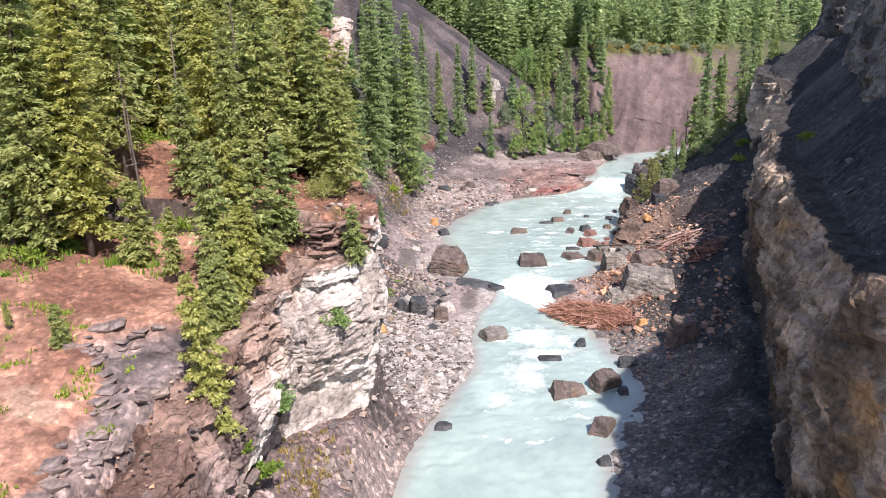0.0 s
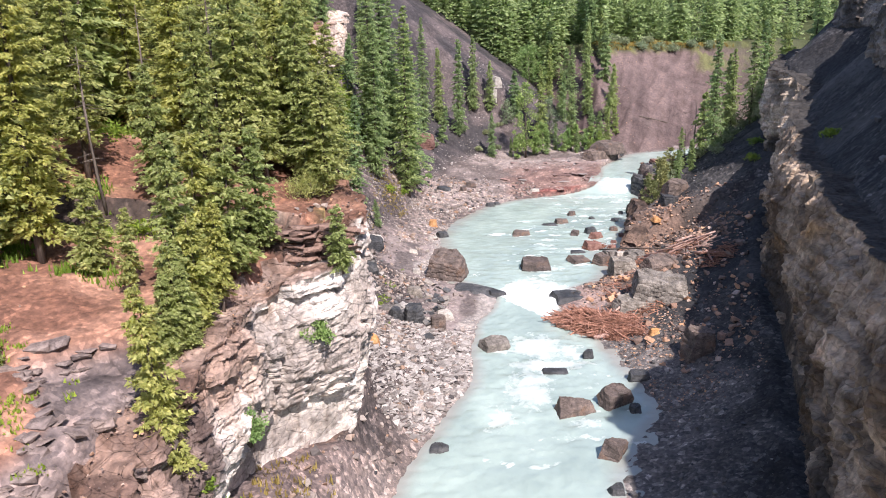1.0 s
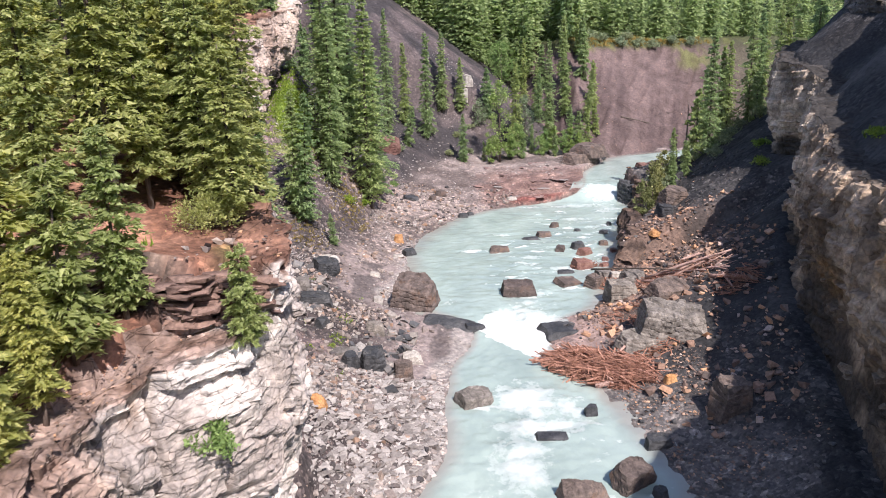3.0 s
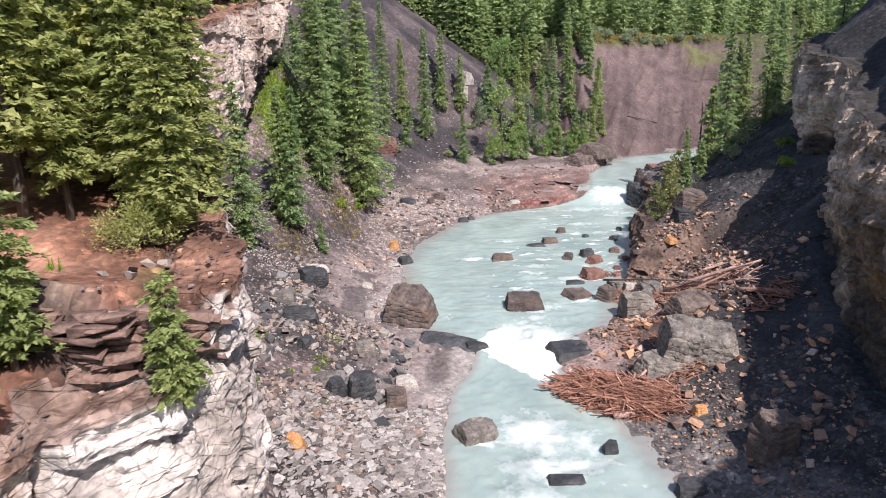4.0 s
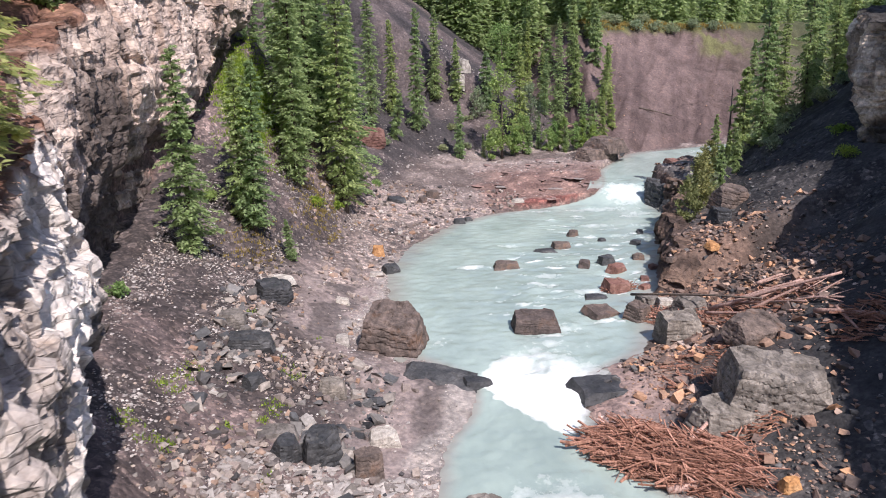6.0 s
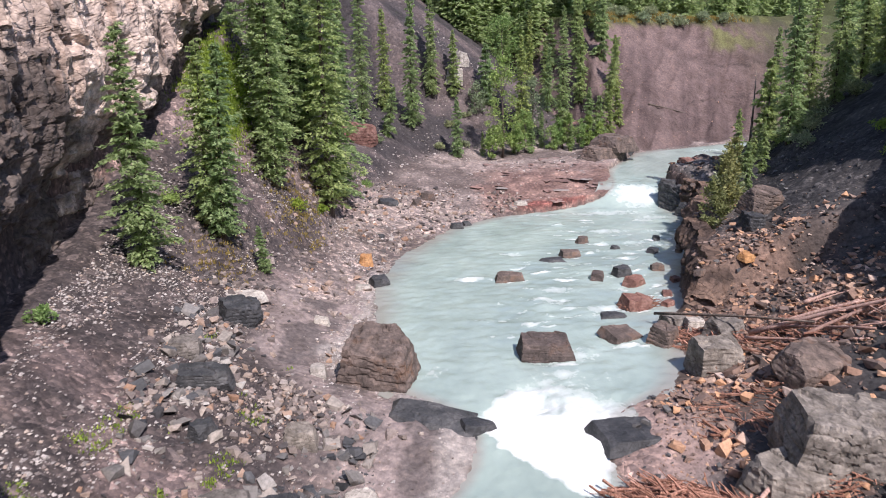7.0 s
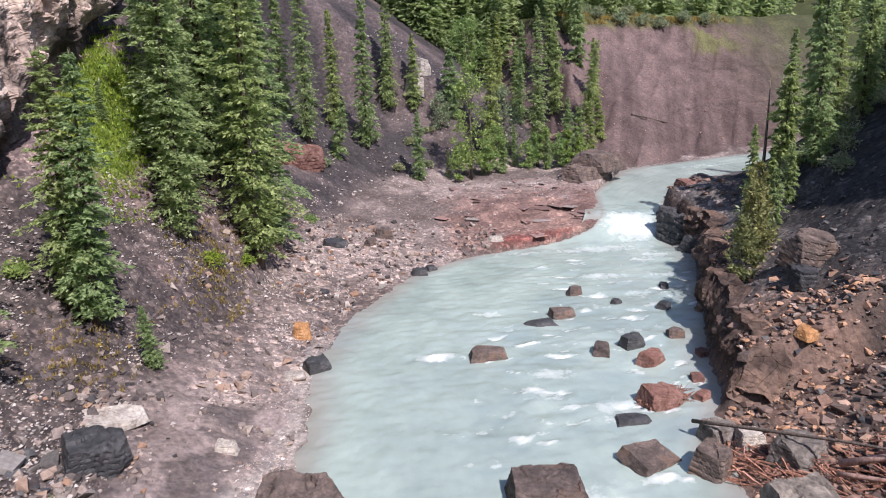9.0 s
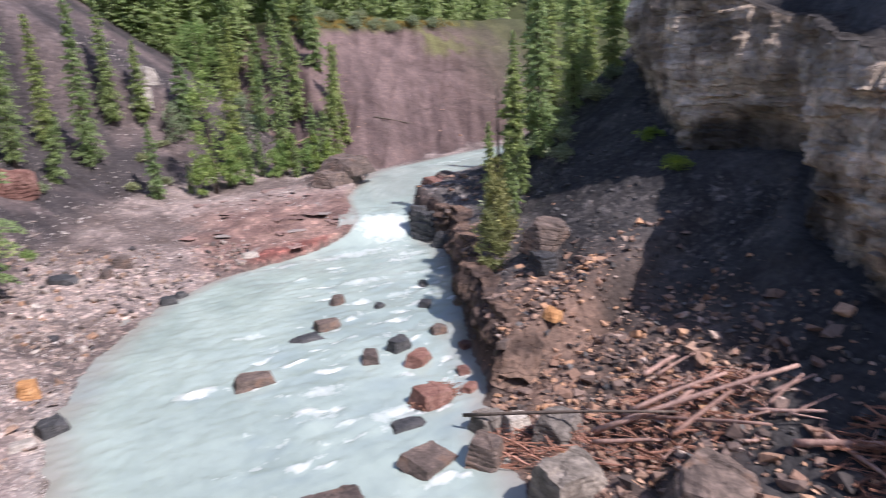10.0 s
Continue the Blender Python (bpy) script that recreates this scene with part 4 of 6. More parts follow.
def plant(x, y, h, lean=0.0, wide=1.0, label="", sink=0.0, z=None, pick=None):
    """A spruce of height h on the ground at x, y."""
    kinds = SPRUCES[OLIVE_KINDS:OLIVE_KINDS + 6] if y > 70 else SPRUCES[:OLIVE_KINDS]
    near = sorted(kinds, key=lambda s: abs(math.log(s[1] / h)))[:2 if y > 70 else 3]
    src, H = near[tree_rng.randrange(len(near))] if pick is None else SPRUCES[pick]
    if z is None:
        z = height_at(x, y)
        if x < left_rim(y) - 0.3 and y < 105 and x > left_rim(y) - 4:
            z = max(z, float(left_rim_z(y)) - 0.1)
    k = h / H
    wide = wide * (0.78 if y > 120 or x > 30 else 1.0)
    o = copy_thing(src, Matrix.Identity(4))
    o.matrix_basis = pose(x, y, z - sink, lean * 0.4, lean, tree_rng.uniform(0, 360)) @ Matrix.Diagonal((k * wide, k * wide, k, 1))
    if not label:
        label = ("small young green spruce" if h < 4 else "slender mid-sized green spruce" if h < 9 else "tall dark green spruce with drooping boughs") + (" on the rocky terrace" if x < -6 and y < 60 else " on the scree slope" if x < 5 else " on the far river bank")
    o["label"] = label
    return o


# the spruces that stand apart, on the terrace and its rim
for x, y, h, lean in ((-19.5, 33.2, 16, 0), (-17.8, 33.8, 14, 1), (-15.4, 33.5, 4.4, 2), (-13.2, 32.2, 3.8, 3), (-15.8, 26.4, 2.0, 0),
                      (-18.2, 27.0, 1.3, 0), (-10.4, 28.9, 3.4, 0), (-10.0, 31.0, 5.0, -2), (-9.9, 29.2, 3.6, 2), (-9.6, 35.0, 5.8, 0), (-8.7, 36.8, 6.2, -1),
                      (-10.9, 31.6, 7.0, 1), (-9.6, 32.9, 5.0, 0), (-10.8, 34.4, 6.5, 1), (-10.3, 29.6, 4.4, 0), (-14.4, 39.2, 6.6, 1), (-13.8, 42.0, 10, 0), (-19.1, 36.0, 12, -1), (-21.5, 33.5, 12, 0)):
    plant(x, y, h, lean)
for x, y, h, lean in ((-18.6, 40.5, 13, 1), (-20.8, 36.2, 13, 0), (-11.6, 38.6, 9.6, 0), (-10.6, 41.6, 12, 1), (-9.4, 45.5, 10, 0),
                      (-11.5, 47.2, 9, 1), (-12.6, 49.5, 11, -1), (-12.3, 45.2, 9, 0), (-14.5, 52.5, 12, 0), (-16.2, 48.0, 13, 1), (-17.0, 56.5, 13, 0)):
    plant(x, y, h, lean)
for x, y, h, lean in ((-7.5, 46.4, 9, 1), (-8.4, 47.6, 9.5, 0), (-9.4, 49.2, 10, 0), (-10.8, 51.4, 10, 0), (-8.0, 44.6, 10, 0), (-11.6, 50.0, 9, 0), (-13.0, 53.0, 11, -1), (-14.6, 55.4, 12, 0), (-16.4, 59.6, 13, 0),
                      (-17.6, 64.0, 12, 0), (-18.6, 69.0, 13, 0), (-19.2, 75.5, 12, 0), (-17.6, 61.0, 6, 0), (-18.2, 66.5, 5, 0)):
    plant(x, y, h, lean)
plant(-6.4, 42.0, 7.6, 1, 1.3, pick=4, z=14.9)
plant(-6.3, 44.6, 9.5, 0, 1.15, pick=2, z=15.4)
plant(-7.6, 43.0, 8.6, 0, 1.0)
plant(-9.6, 42.4, 8.0, 0, 0.9)
plant(-4.9, 37.0, 3.3, 4, 1.0, "small spruce rooted on a cliff ledge", z=13.0)
plant(-9.4, 25.7, 7.6, -4, 0.8, "slender spruce leaning from the cliff edge", z=8.5)
# on the scree and the slope above the gravel bank
for x, y, h, lean in ((-11.5, 87.6, 13.5, 3), (-12.6, 88.2, 12.6, 2), (-14.3, 80.6, 14.0, 1), (-6.0, 104.0, 26, 1), (-10.2, 101.0, 26, 1),
                      (-9.2, 106.5, 26, 0), (-5.4, 108.6, 19, 0), (-8.5, 110.5, 24, 0), (-9.8, 98.6, 20, 1), (-14.4, 100.5, 2.6, 0), (-8.6, 86.7, 3.4, 5),
                      (-4.6, 133.0, 20, 0), (-7.6, 137.0, 16, 0), (1.8, 140.2, 18, 1), (-1.6, 133.3, 6.5, 9), (4.8, 149.0, 15, 0), (8.2, 149.6, 9.5, 0), (7.8, 136.2, 8.0, 0)):
    plant(x, y, h, lean)
for x, y, h, lean in ((17.9, 145.0, 15.5, 0), (23.5, 142.4, 20, 0), (27.3, 142.1, 8.8, 0), (30.8, 143.6, 7.0, 2), (29.1, 143.2, 7.8, 0), (20.6, 143.0, 5.2, 0),
                      (11.5, 138.6, 3.4, 0), (31.4, 148.5, 11, 14), (33.0, 146.5, 6.0, -6),
                      (16.0, 139.5, 4.0, 0), (18.5, 139.8, 4.8, 0), (24.4, 140.6, 4.4, 0), (28.2, 141.3, 3.8, 0), (13.2, 150.0, 9.0, 0), (-2.0, 141.0, 14, 0)):
    plant(x, y, h, lean)
# beside the falls, at the foot of the shaded slope
for x, y, h, lean in ((37.8, 105.9, 16.5, 0), (38.0, 110.6, 9.4, 0), (34.2, 108.6, 6.4, 0), (35.5, 107.8, 3.8, 0), (33.7, 102.2, 4.4, 0), (30.9, 99.2, 4.4, 0),
                      (41.5, 109.5, 13, 0), (45.0, 111.0, 15, 0), (43.2, 115.5, 12, 0), (47.5, 114.0, 14, 0), (40.5, 114.5, 11, 0), (50.0, 118.0, 15, 0)):
    plant(x, y, h, lean)

# the wood on the terrace behind, and on the slopes
taken = [(o.location.x, o.location.y) for o in bpy.data.objects if o.type == "EMPTY" and o.location.z > -100]
FULL = len(SPRUCES)
for kind in ((11, 14.0, 1.95, 1.2, 0.52, 10, 22, 0.38), (12, 14.0, 1.75, 2.0, 0.52, 10, 22, 0.38), (13, 11.0, 1.7, 1.0, 0.5, 10, 22, 0.36)):
    spruce_kind(*kind)
fill = []
for x0, x1, y0, y1, n, gap, lo, hi in ((-30, -14, 33, 116, 130, 2.3, 9, 16), (-24, -8, 116, 150, 16, 3.0, 9, 16), (22, 36, 152, 172, 14, 2.6, 7, 13),
                                       (42, 80, 104, 150, 15, 3.4, 8, 16)):
    made = 0
    for k in range(n * 6):
        x, y = tree_rng.uniform(x0, x1), tree_rng.uniform(y0, y1)
        if made >= n or any((x - a) ** 2 + (y - b) ** 2 < gap * gap for a, b in taken):
            continue
        if x < 0 and y < 118 and x > left_rim(y) - 2.0:
            continue
        if -22 < x < -11.5 and 33 < y < 47:
            continue
        if x < -12 and y < 31.5:
            continue
        if x > 40 and (y > 140 + (x - 31) * 0.42 - 24 and y < 140 + (x - 31) * 0.42 + 26 or x > right_base(y) - 1 and y < 108):
            continue
        made += 1
        taken.append((x, y))
        plant(x, y, tree_rng.uniform(lo, hi), tree_rng.uniform(-1.5, 1.5), pick=FULL + tree_rng.randrange(3) if y < 100 else None)

# distant woods
far_rng = random.Random(5)
fv, ff = [], []
forms = []
for k in range(4):
    forms.append(spruce_crown(random.Random(90 + k), 13.0, 1.6, 0.6, 0.8, 7, 5, 0.75))
tv, tf = tube([(0, 0, -0.5), (0, 0, 10)], [0.16, 0.05], 4)
count = 0
spots = []
for x0, x1, y0, y1, n in ((-30, 75, 168, 200, 360), (-70, 140, 200, 300, 480), (-110, -30, 20, 200, 340), (75, 150, 110, 210, 200), (-30, 24, 165, 230, 160)):
    for k in range(n):
        spots.append((far_rng.uniform(x0, x1), far_rng.uniform(y0, y1)))
sx, sy = np.array(spots).T
keep = (sy > 140.5 + np.clip(sx - 31, 0, 70) * 0.42 + 29) & (sx > 20) | (sy > 175 - 0.3 * sx) & (sx > -30) & (sx <= 20)
keep |= sx < -30
keep |= (sx > 75) & (sy < 140)
sx, sy = sx[keep], sy[keep]
sz = ground_height(sx, sy)
for x, y, z in zip(sx, sy, sz):
    v, f = forms[far_rng.randrange(4)]
    k, w, a = far_rng.uniform(0.7, 1.35), far_rng.uniform(0.9, 1.25), far_rng.uniform(0, 6.28)
    c, s = math.cos(a) * k * w, math.sin(a) * k * w
    r = np.stack([v[:, 0] * c - v[:, 1] * s + x, v[:, 0] * s + v[:, 1] * c + y, v[:, 2] * k + z], 1)
    ff.append(f + count)
    fv.append(r)
    count += len(v)
woods_me = mesh_from("far_woods", np.concatenate(fv), np.concatenate(ff), DEEP_NEEDLES)
tagged(new("far_woods", woods_me), "dense distant spruce forest covering the hillsides", "forest", kind="stuff")
for e, H in SPRUCES:
    for o in (*e.children, e):
        bpy.data.objects.remove(o)


# ---- boulders ----
def hull_rock(rng, sx, sy, sz, chips=12, fine=True, drop=0.3):
    """An angular block: a box with broken corners and edges, or a rough hull where it is small."""
    bm = bmesh.new()
    if not fine:
        for cx in (-1, 1):
            for cy in (-1, 1):
                for cz in (-1, 1):
                    k = rng.uniform(0.5, 1.0)
                    if rng.random() < drop:
                        continue
                    bm.verts.new((cx * sx / 2 * k * rng.uniform(0.8, 1), cy * sy / 2 * k * rng.uniform(0.8, 1), cz * sz / 2 * rng.uniform(0.72, 1)))
        for k in range(chips):
            d = Vector((rng.uniform(-1, 1), rng.uniform(-1, 1), rng.uniform(-1, 1))).normalized()
            bm.verts.new((d.x * sx * 0.53 * rng.uniform(0.8, 1.05), d.y * sy * 0.53 * rng.uniform(0.8, 1.05), d.z * sz * 0.5))
        r = bmesh.ops.convex_hull(bm, input=bm.verts)
        bmesh.ops.delete(bm, geom=[g for g in r["geom_interior"] if isinstance(g, bmesh.types.BMVert)], context="VERTS")
        return bm
    bmesh.ops.create_cube(bm, size=1.0)
    for v in bm.verts:
        v.co = Vector((v.co.x * sx * rng.uniform(0.86, 1.04), v.co.y * sy * rng.uniform(0.86, 1.04), v.co.z * sz * rng.uniform(0.92, 1.0)))
    for k in range(chips // 2 + (3 if drop > 0.2 else 0)):
        d = Vector((rng.choice((-1, 1)) * rng.uniform(0.3, 1) / sx, rng.choice((-1, 1)) * rng.uniform(0.3, 1) / sy, rng.choice((-1, 0.2, 1)) * rng.uniform(0.15, 1) / sz)).normalized()
        reach = max(v.co.dot(d) for v in bm.verts)
        r = bmesh.ops.bisect_plane(bm, geom=list(bm.verts) + list(bm.edges) + list(bm.faces), plane_co=d * reach * rng.uniform(0.72, 0.94), plane_no=d, clear_outer=True)
        rim = [g for g in r["geom_cut"] if isinstance(g, bmesh.types.BMEdge)]
        if rim:
            bmesh.ops.edgeloop_fill(bm, edges=rim)
    bmesh.ops.triangulate(bm, faces=bm.faces)
    size, big = min(sx, sy, sz), max(sx, sy, sz)
    cell = max((0.045 if big > 2.6 else 0.075) * big, 0.09)
    for k in range(6):
        long = [e for e in bm.edges if e.calc_length() > cell]
        if long and len(bm.verts) < 5000:
            bmesh.ops.subdivide_edges(bm, edges=long, cuts=1)
            bmesh.ops.triangulate(bm, faces=bm.faces)
    off = Vector((rng.uniform(0, 90), rng.uniform(0, 90), rng.uniform(0, 90)))
    for v in bm.verts:
        q = v.co + off
        level = q.z / (0.15 * sz) + 0.8 * noise.noise(q * 0.6)
        lay = math.floor(level)
        flat = Vector((v.co.x, v.co.y, 0)).normalized()
        split = 1.0 if level - lay < 0.18 else 0.0
        v.co += v.co.normalized() * size * (0.05 * noise.noise(q * 1.1) + 0.03 * noise.noise(q * 3.5)) + flat * size * (0.022 * math.sin(lay * 12.9) - 0.03 * split)
        v.co.z += 0.03 * size * math.copysign(1, noise.noise(q * 0.9 + Vector((7, 3, 1)))) if v.co.z > 0.2 * sz else 0.0
    return bm


def bm_mesh(name, bm, material):
    me = bpy.data.meshes.new(name)
    bm.to_mesh(me)
    bm.free()
    me.materials.append(material)
    return me


rock_rng = random.Random(11)


def boulder(x, y, sx, sy, h, material, label, turn=0.0, tilt=0.0, bury=0.3, group="", wet=False, drop=0.22, taper=0.22, slope=0.06):
    """A boulder whose top stands h above the water or ground at x, y."""
    base = float(water_level(x, y)) if wet else height_at(x, y)
    H = h / (1 - bury)
    bm = hull_rock(random.Random(int(abs(x) * 91 + y * 137)), sx * 0.94, sy * 0.94, H * 0.96, drop=drop, chips=6 if drop < 0.2 else 12)
    for v in bm.verts:
        k = v.co.z / H + 0.5
        v.co.x *= 1.08 - taper * k
        v.co.y *= 1.08 - taper * k
        v.co.z += slope * (v.co.y - 0.6 * v.co.x) * k
    o = new("boulder", bm_mesh("boulder", bm, material))
    o.matrix_basis = pose(x, y, base + h - H / 2, tilt, tilt * 0.6, turn)
    return tagged(o, label, "rock", group or ("boulders in the river" if wet else "boulders on the banks"))


W = dict(wet=True)
boulder(-0.25, 74.5, 4.6, 3.8, 2.3, BROWN, "huge brown layered boulder at the river's edge", -14, 3, drop=0.06, taper=0.3, slope=0.2, **W)
boulder(9.25, 76.6, 3.5, 2.3, 1.05, BROWN, "brown block-shaped boulder in midstream", -4, 0, drop=0.1, **W)
boulder(9.0, 90.8, 2.4, 1.4, 0.55, BROWN, "low brown rock washed by the river", 0, 0, **W)
boulder(15.0, 96.8, 1.9, 1.1, 0.5, BROWN, "small brown rock in the rapids", 10, 0, **W)
boulder(13.2, 95.6, 2.3, 1.2, 0.2, DARK, "flat wet rock awash in the river", 5, 0, **W)
boulder(17.0, 101.0, 1.3, 1.0, 0.6, BROWN, "small brown rock in the rapids", 30, 0, **W)
boulder(15.7, 90.4, 1.7, 1.1, 0.55, BROWN, "mossy brown rock in the rapids", 70, 0, **W)
boulder(17.8, 91.0, 1.6, 1.2, 0.7, DARK, "dark rock in the rapids", 20, 0, **W)
boulder(18.1, 88.6, 2.0, 1.2, 0.6, RED, "reddish slab in the shallows", 40, 6, **W)
boulder(16.7, 83.8, 2.3, 1.7, 0.8, RED, "reddish broken boulder in the shallows", 10, 5, **W)
boulder(14.7, 82.2, 2.0, 1.0, 0.2, DARK, "dark rock awash in the river", 0, 0, **W)
boulder(14.3, 78.8, 2.6, 2.0, 0.38, BROWN, "flat tilted brown slab in the river", 25, 8, drop=0.1, **W)
boulder(16.5, 77.6, 1.9, 1.6, 1.1, BROWN, "angular brown boulder at the water's edge", 40, 5, **W)
boulder(17.9, 80.0, 1.9, 1.5, 0.8, GREY, "grey boulder at the water's edge", 15, 0, **W)
boulder(20.9, 92.0, 1.1, 0.9, 0.5, BROWN, "small brown rock by the bank", 0, 0, **W)
boulder(22.2, 97.0, 1.2, 0.9, 0.4, DARK, "small dark rock by the bank", 50, 0, **W)
boulder(19.3, 98.5, 0.9, 0.7, 0.3, DARK, "small dark rock by the bank", 50, 0, **W)
boulder(24.0, 101.5, 0.9, 0.7, 0.3, DARK, "small dark rock by the bank", 80, 0, **W)
boulder(21.3, 89.0, 0.8, 0.7, 0.35, RED, "small reddish rock by the bank", 10, 0, **W)
boulder(19.6, 86.0, 1.0, 0.8, 0.3, RED, "small reddish rock in the shallows", 80, 0, **W)
boulder(19.0, 84.0, 1.1, 0.7, 0.3, RED, "small reddish rock in the shallows", 30, 0, **W)
boulder(-1.0, 90.8, 1.6, 1.2, 0.7, DARK, "dark rock at the water's edge", 30, 0, **W)
boulder(6.0, 108.4, 1.5, 1.0, 0.55, DARK, "dark rock at the river's edge", 0, 0, **W)
boulder(7.0, 109.6, 1.0, 0.8, 0.4, DARK, "dark rock at the river's edge", 40, 0, **W)
boulder(3.8, 57.4, 2.6, 1.9, 0.8, GREY, "angular dark grey rock in the lower rapids", 20, 6, **W)
boulder(11.3, 47.8, 2.6, 1.8, 1.05, BROWN, "dark pointed boulder in the lower river", 35, 8, **W)
boulder(8.5, 46.6, 2.8, 1.5, 0.8, BROWN, "low reddish brown rock in the lower river", 10, 3, **W)
boulder(9.9, 41.4, 1.9, 1.4, 0.95, BROWN, "dark rock at the shaded shore", 60, 5, **W)
boulder(13.8, 51.2, 1.8, 1.1, 0.6, DARK, "dark rock at the gravel shore", 10, 0, **W)
boulder(10.9, 55.2, 0.9, 0.7, 0.6, DARK, "small dark rock in the lower river", 0, 0, **W)
boulder(-0.6, 42.2, 1.3, 0.8, 0.35, DARK, "small dark rock by the bank", 0, 0, **W)
boulder(8.0, 52.6, 2.2, 0.9, 0.2, DARK, "flat rock awash in the rapids", 0, 0, **W)
boulder(12.4, 46.4, 0.9, 0.8, 0.5, DARK, "small dark rock at the gravel shore", 0, 0, **W)
boulder(9.2, 37.6, 1.0, 0.8, 0.4, DARK, "small dark rock at the shaded shore", 0, 0, **W)
boulder(2.4, 69.8, 5.6, 3.0, 0.45, DARK, "flat dark rock shelf beside the chute", -14, 2, taper=0.4, **W)
boulder(4.6, 69.0, 1.8, 1.2, 0.4, DARK, "small wet dark rock beside the chute", 20, 3, **W)
boulder(11.8, 67.6, 4.4, 2.8, 0.4, DARK, "flat dark rock shelf beside the chute", 10, 0, **W)
boulder(18.6, 62.8, 5.4, 3.8, 2.0, GREY, "huge grey boulder half in shade beside the driftwood", -12, 4, drop=0.1)
boulder(15.9, 62.0, 3.4, 2.6, 1.3, GREY, "grey boulder behind the driftwood", 20, 6)
boulder(17.7, 73.2, 2.7, 2.1, 1.4, GREY, "pale grey layered block at the shore", 5, 3, drop=0.1)
boulder(19.8, 77.0, 2.2, 1.7, 1.1, GREY, "grey block among the drift logs", 30, 0)
boulder(20.1, 68.4, 4.0, 2.8, 1.2, BROWN, "large tilted brown slab under the drift logs", 20, 12)
boulder(18.9, 79.2, 1.2, 1.0, 0.7, PALE, "pale rock among the drift logs", 0, 0)
boulder(18.5, 52.6, 2.2, 1.9, 1.9, BROWN, "dark brown boulder in shade", 15, 6)
boulder(28.0, 89.9, 3.2, 2.2, 1.6, BROWN, "large brown boulder on the scree", 20, 10)
boulder(26.4, 88.2, 1.8, 1.5, 1.2, DARK, "dark boulder on the scree", 10, 6)
boulder(23.8, 83.3, 1.3, 1.0, 0.4, ORANGE, "orange slab on the bank", 30, 6)
boulder(-2.3, 95.2, 1.15, 1.0, 0.85, ORANGE, "bright orange rounded boulder on the gravel bank", 0, 0)
boulder(-8.4, 78.4, 2.8, 1.9, 1.2, DARK, "dark blue-grey boulder on the bank", 30, 8)
boulder(-8.9, 81.6, 3.0, 1.8, 0.4, PALE, "pale flat slab on the bank", 35, 8)
boulder(-8.3, 70.2, 2.8, 1.5, 0.9, DARK, "dark flat boulder on the bank", 5, 4)
boulder(-9.8, 72.5, 1.6, 1.2, 0.7, GREY, "grey rock on the bank", 5, 4)
boulder(-1.0, 112.5, 2.6, 1.3, 0.6, DARK, "dark flat boulder on the rubble", 10, 10)
boulder(3.2, 115.2, 1.6, 1.2, 0.8, BROWN, "brown boulder on the rubble bank", 10, 0)
boulder(2.0, 113.5, 1.3, 1.0, 0.6, BROWN, "brown boulder on the rubble bank", 50, 0)
boulder(-2.2, 89.7, 1.4, 0.8, 0.35, PALE, "white flat stone on the gravel", 0, 0)
boulder(-4.2, 81.3, 1.1, 0.8, 0.45, PALE, "pale stone on the wet sand", 0, 0)
boulder(-3.1, 60.6, 2.0, 1.7, 1.6, DARK, "dark blue-grey boulder on the bank", 20, 6)
boulder(-4.6, 60.2, 1.5, 1.2, 0.8, DARK, "dark rock on the bank", 50, 6)
boulder(-0.5, 63.2, 1.7, 1.2, 0.7, PALE, "pale stone at the water's edge", 10, 3)
boulder(-1.0, 60.0, 1.5, 1.2, 1.1, BROWN, "brown boulder on the bank", 15, 0)
boulder(-3.5, 74.0, 0.9, 0.9, 0.6, PALE, "square pale stone on the sand", 8, 0)
boulder(-3.3, 66.8, 1.5, 1.3, 0.7, GREY, "grey rock on the bank", 0, 0)
boulder(-5.4, 62.0, 2.2, 1.2, 0.4, GREY, "grey flat slab on the bank", 20, 5)
boulder(-7.2, 66.0, 1.3, 0.9, 0.6, DARK, "dark rock on the bank", 60, 5)
boulder(-5.6, 52.2, 0.9, 0.9, 0.7, ORANGE, "orange stone below the cliff", 0, 0)
boulder(30.9, 114.2, 4.6, 4.4, 2.6, DARK, "dark wet rock mass beside the falls", 20, 4, **W)
boulder(33.0, 117.6, 4.6, 4.2, 2.3, BROWN, "dark brown rock mass beside the falls", 50, 6, **W)
boulder(35.0, 121.4, 4.2, 3.4, 2.0, RED, "reddish rock mass above the falls", 10, 5, **W)
boulder(37.8, 125.6, 4.4, 3.2, 1.6, BROWN, "brown rock on the shore above the falls", 30, 5, **W)
boulder(30.4, 110.6, 2.4, 2.0, 1.3, DARK, "dark rock below the falls", 30, 5, **W)
boulder(29.0, 134.2, 6.4, 5.0, 1.5, BROWN, "layered brown rock block above the falls", 40, 2)
boulder(26.6, 131.8, 5.4, 3.4, 1.4, BROWN, "flat layered brown rock above the falls", 40, 2)
boulder(31.6, 138.6, 4.0, 3.0, 1.5, DARK, "dark rock at the foot of the clay bank", 30, 2)
boulder(8.4, 150.6, 2.8, 2.2, 1.8, PALE, "pale outcrop on the dark slope", 0, 10)
boulder(9.6, 152.8, 2.2, 2.0, 1.6, PALE, "pale outcrop on the dark slope", 40, 10)
boulder(-4.6, 128.2, 4.2, 2.6, 2.0, RED, "reddish outcrop on the dark slope", 30, 10)
boulder(-6.6, 127.0, 3.0, 2.2, 1.8, RED, "reddish outcrop on the dark slope", 60, 10)
boulder(13.4, 115.0, 1.6, 0.8, 0.4, PALE, "pale stone at the foot of the ledge", 0, 0)
boulder(16.6, 57.2, 0.9, 0.7, 0.5, ORANGE, "tan stone in the shaded gravel", 0, 0)


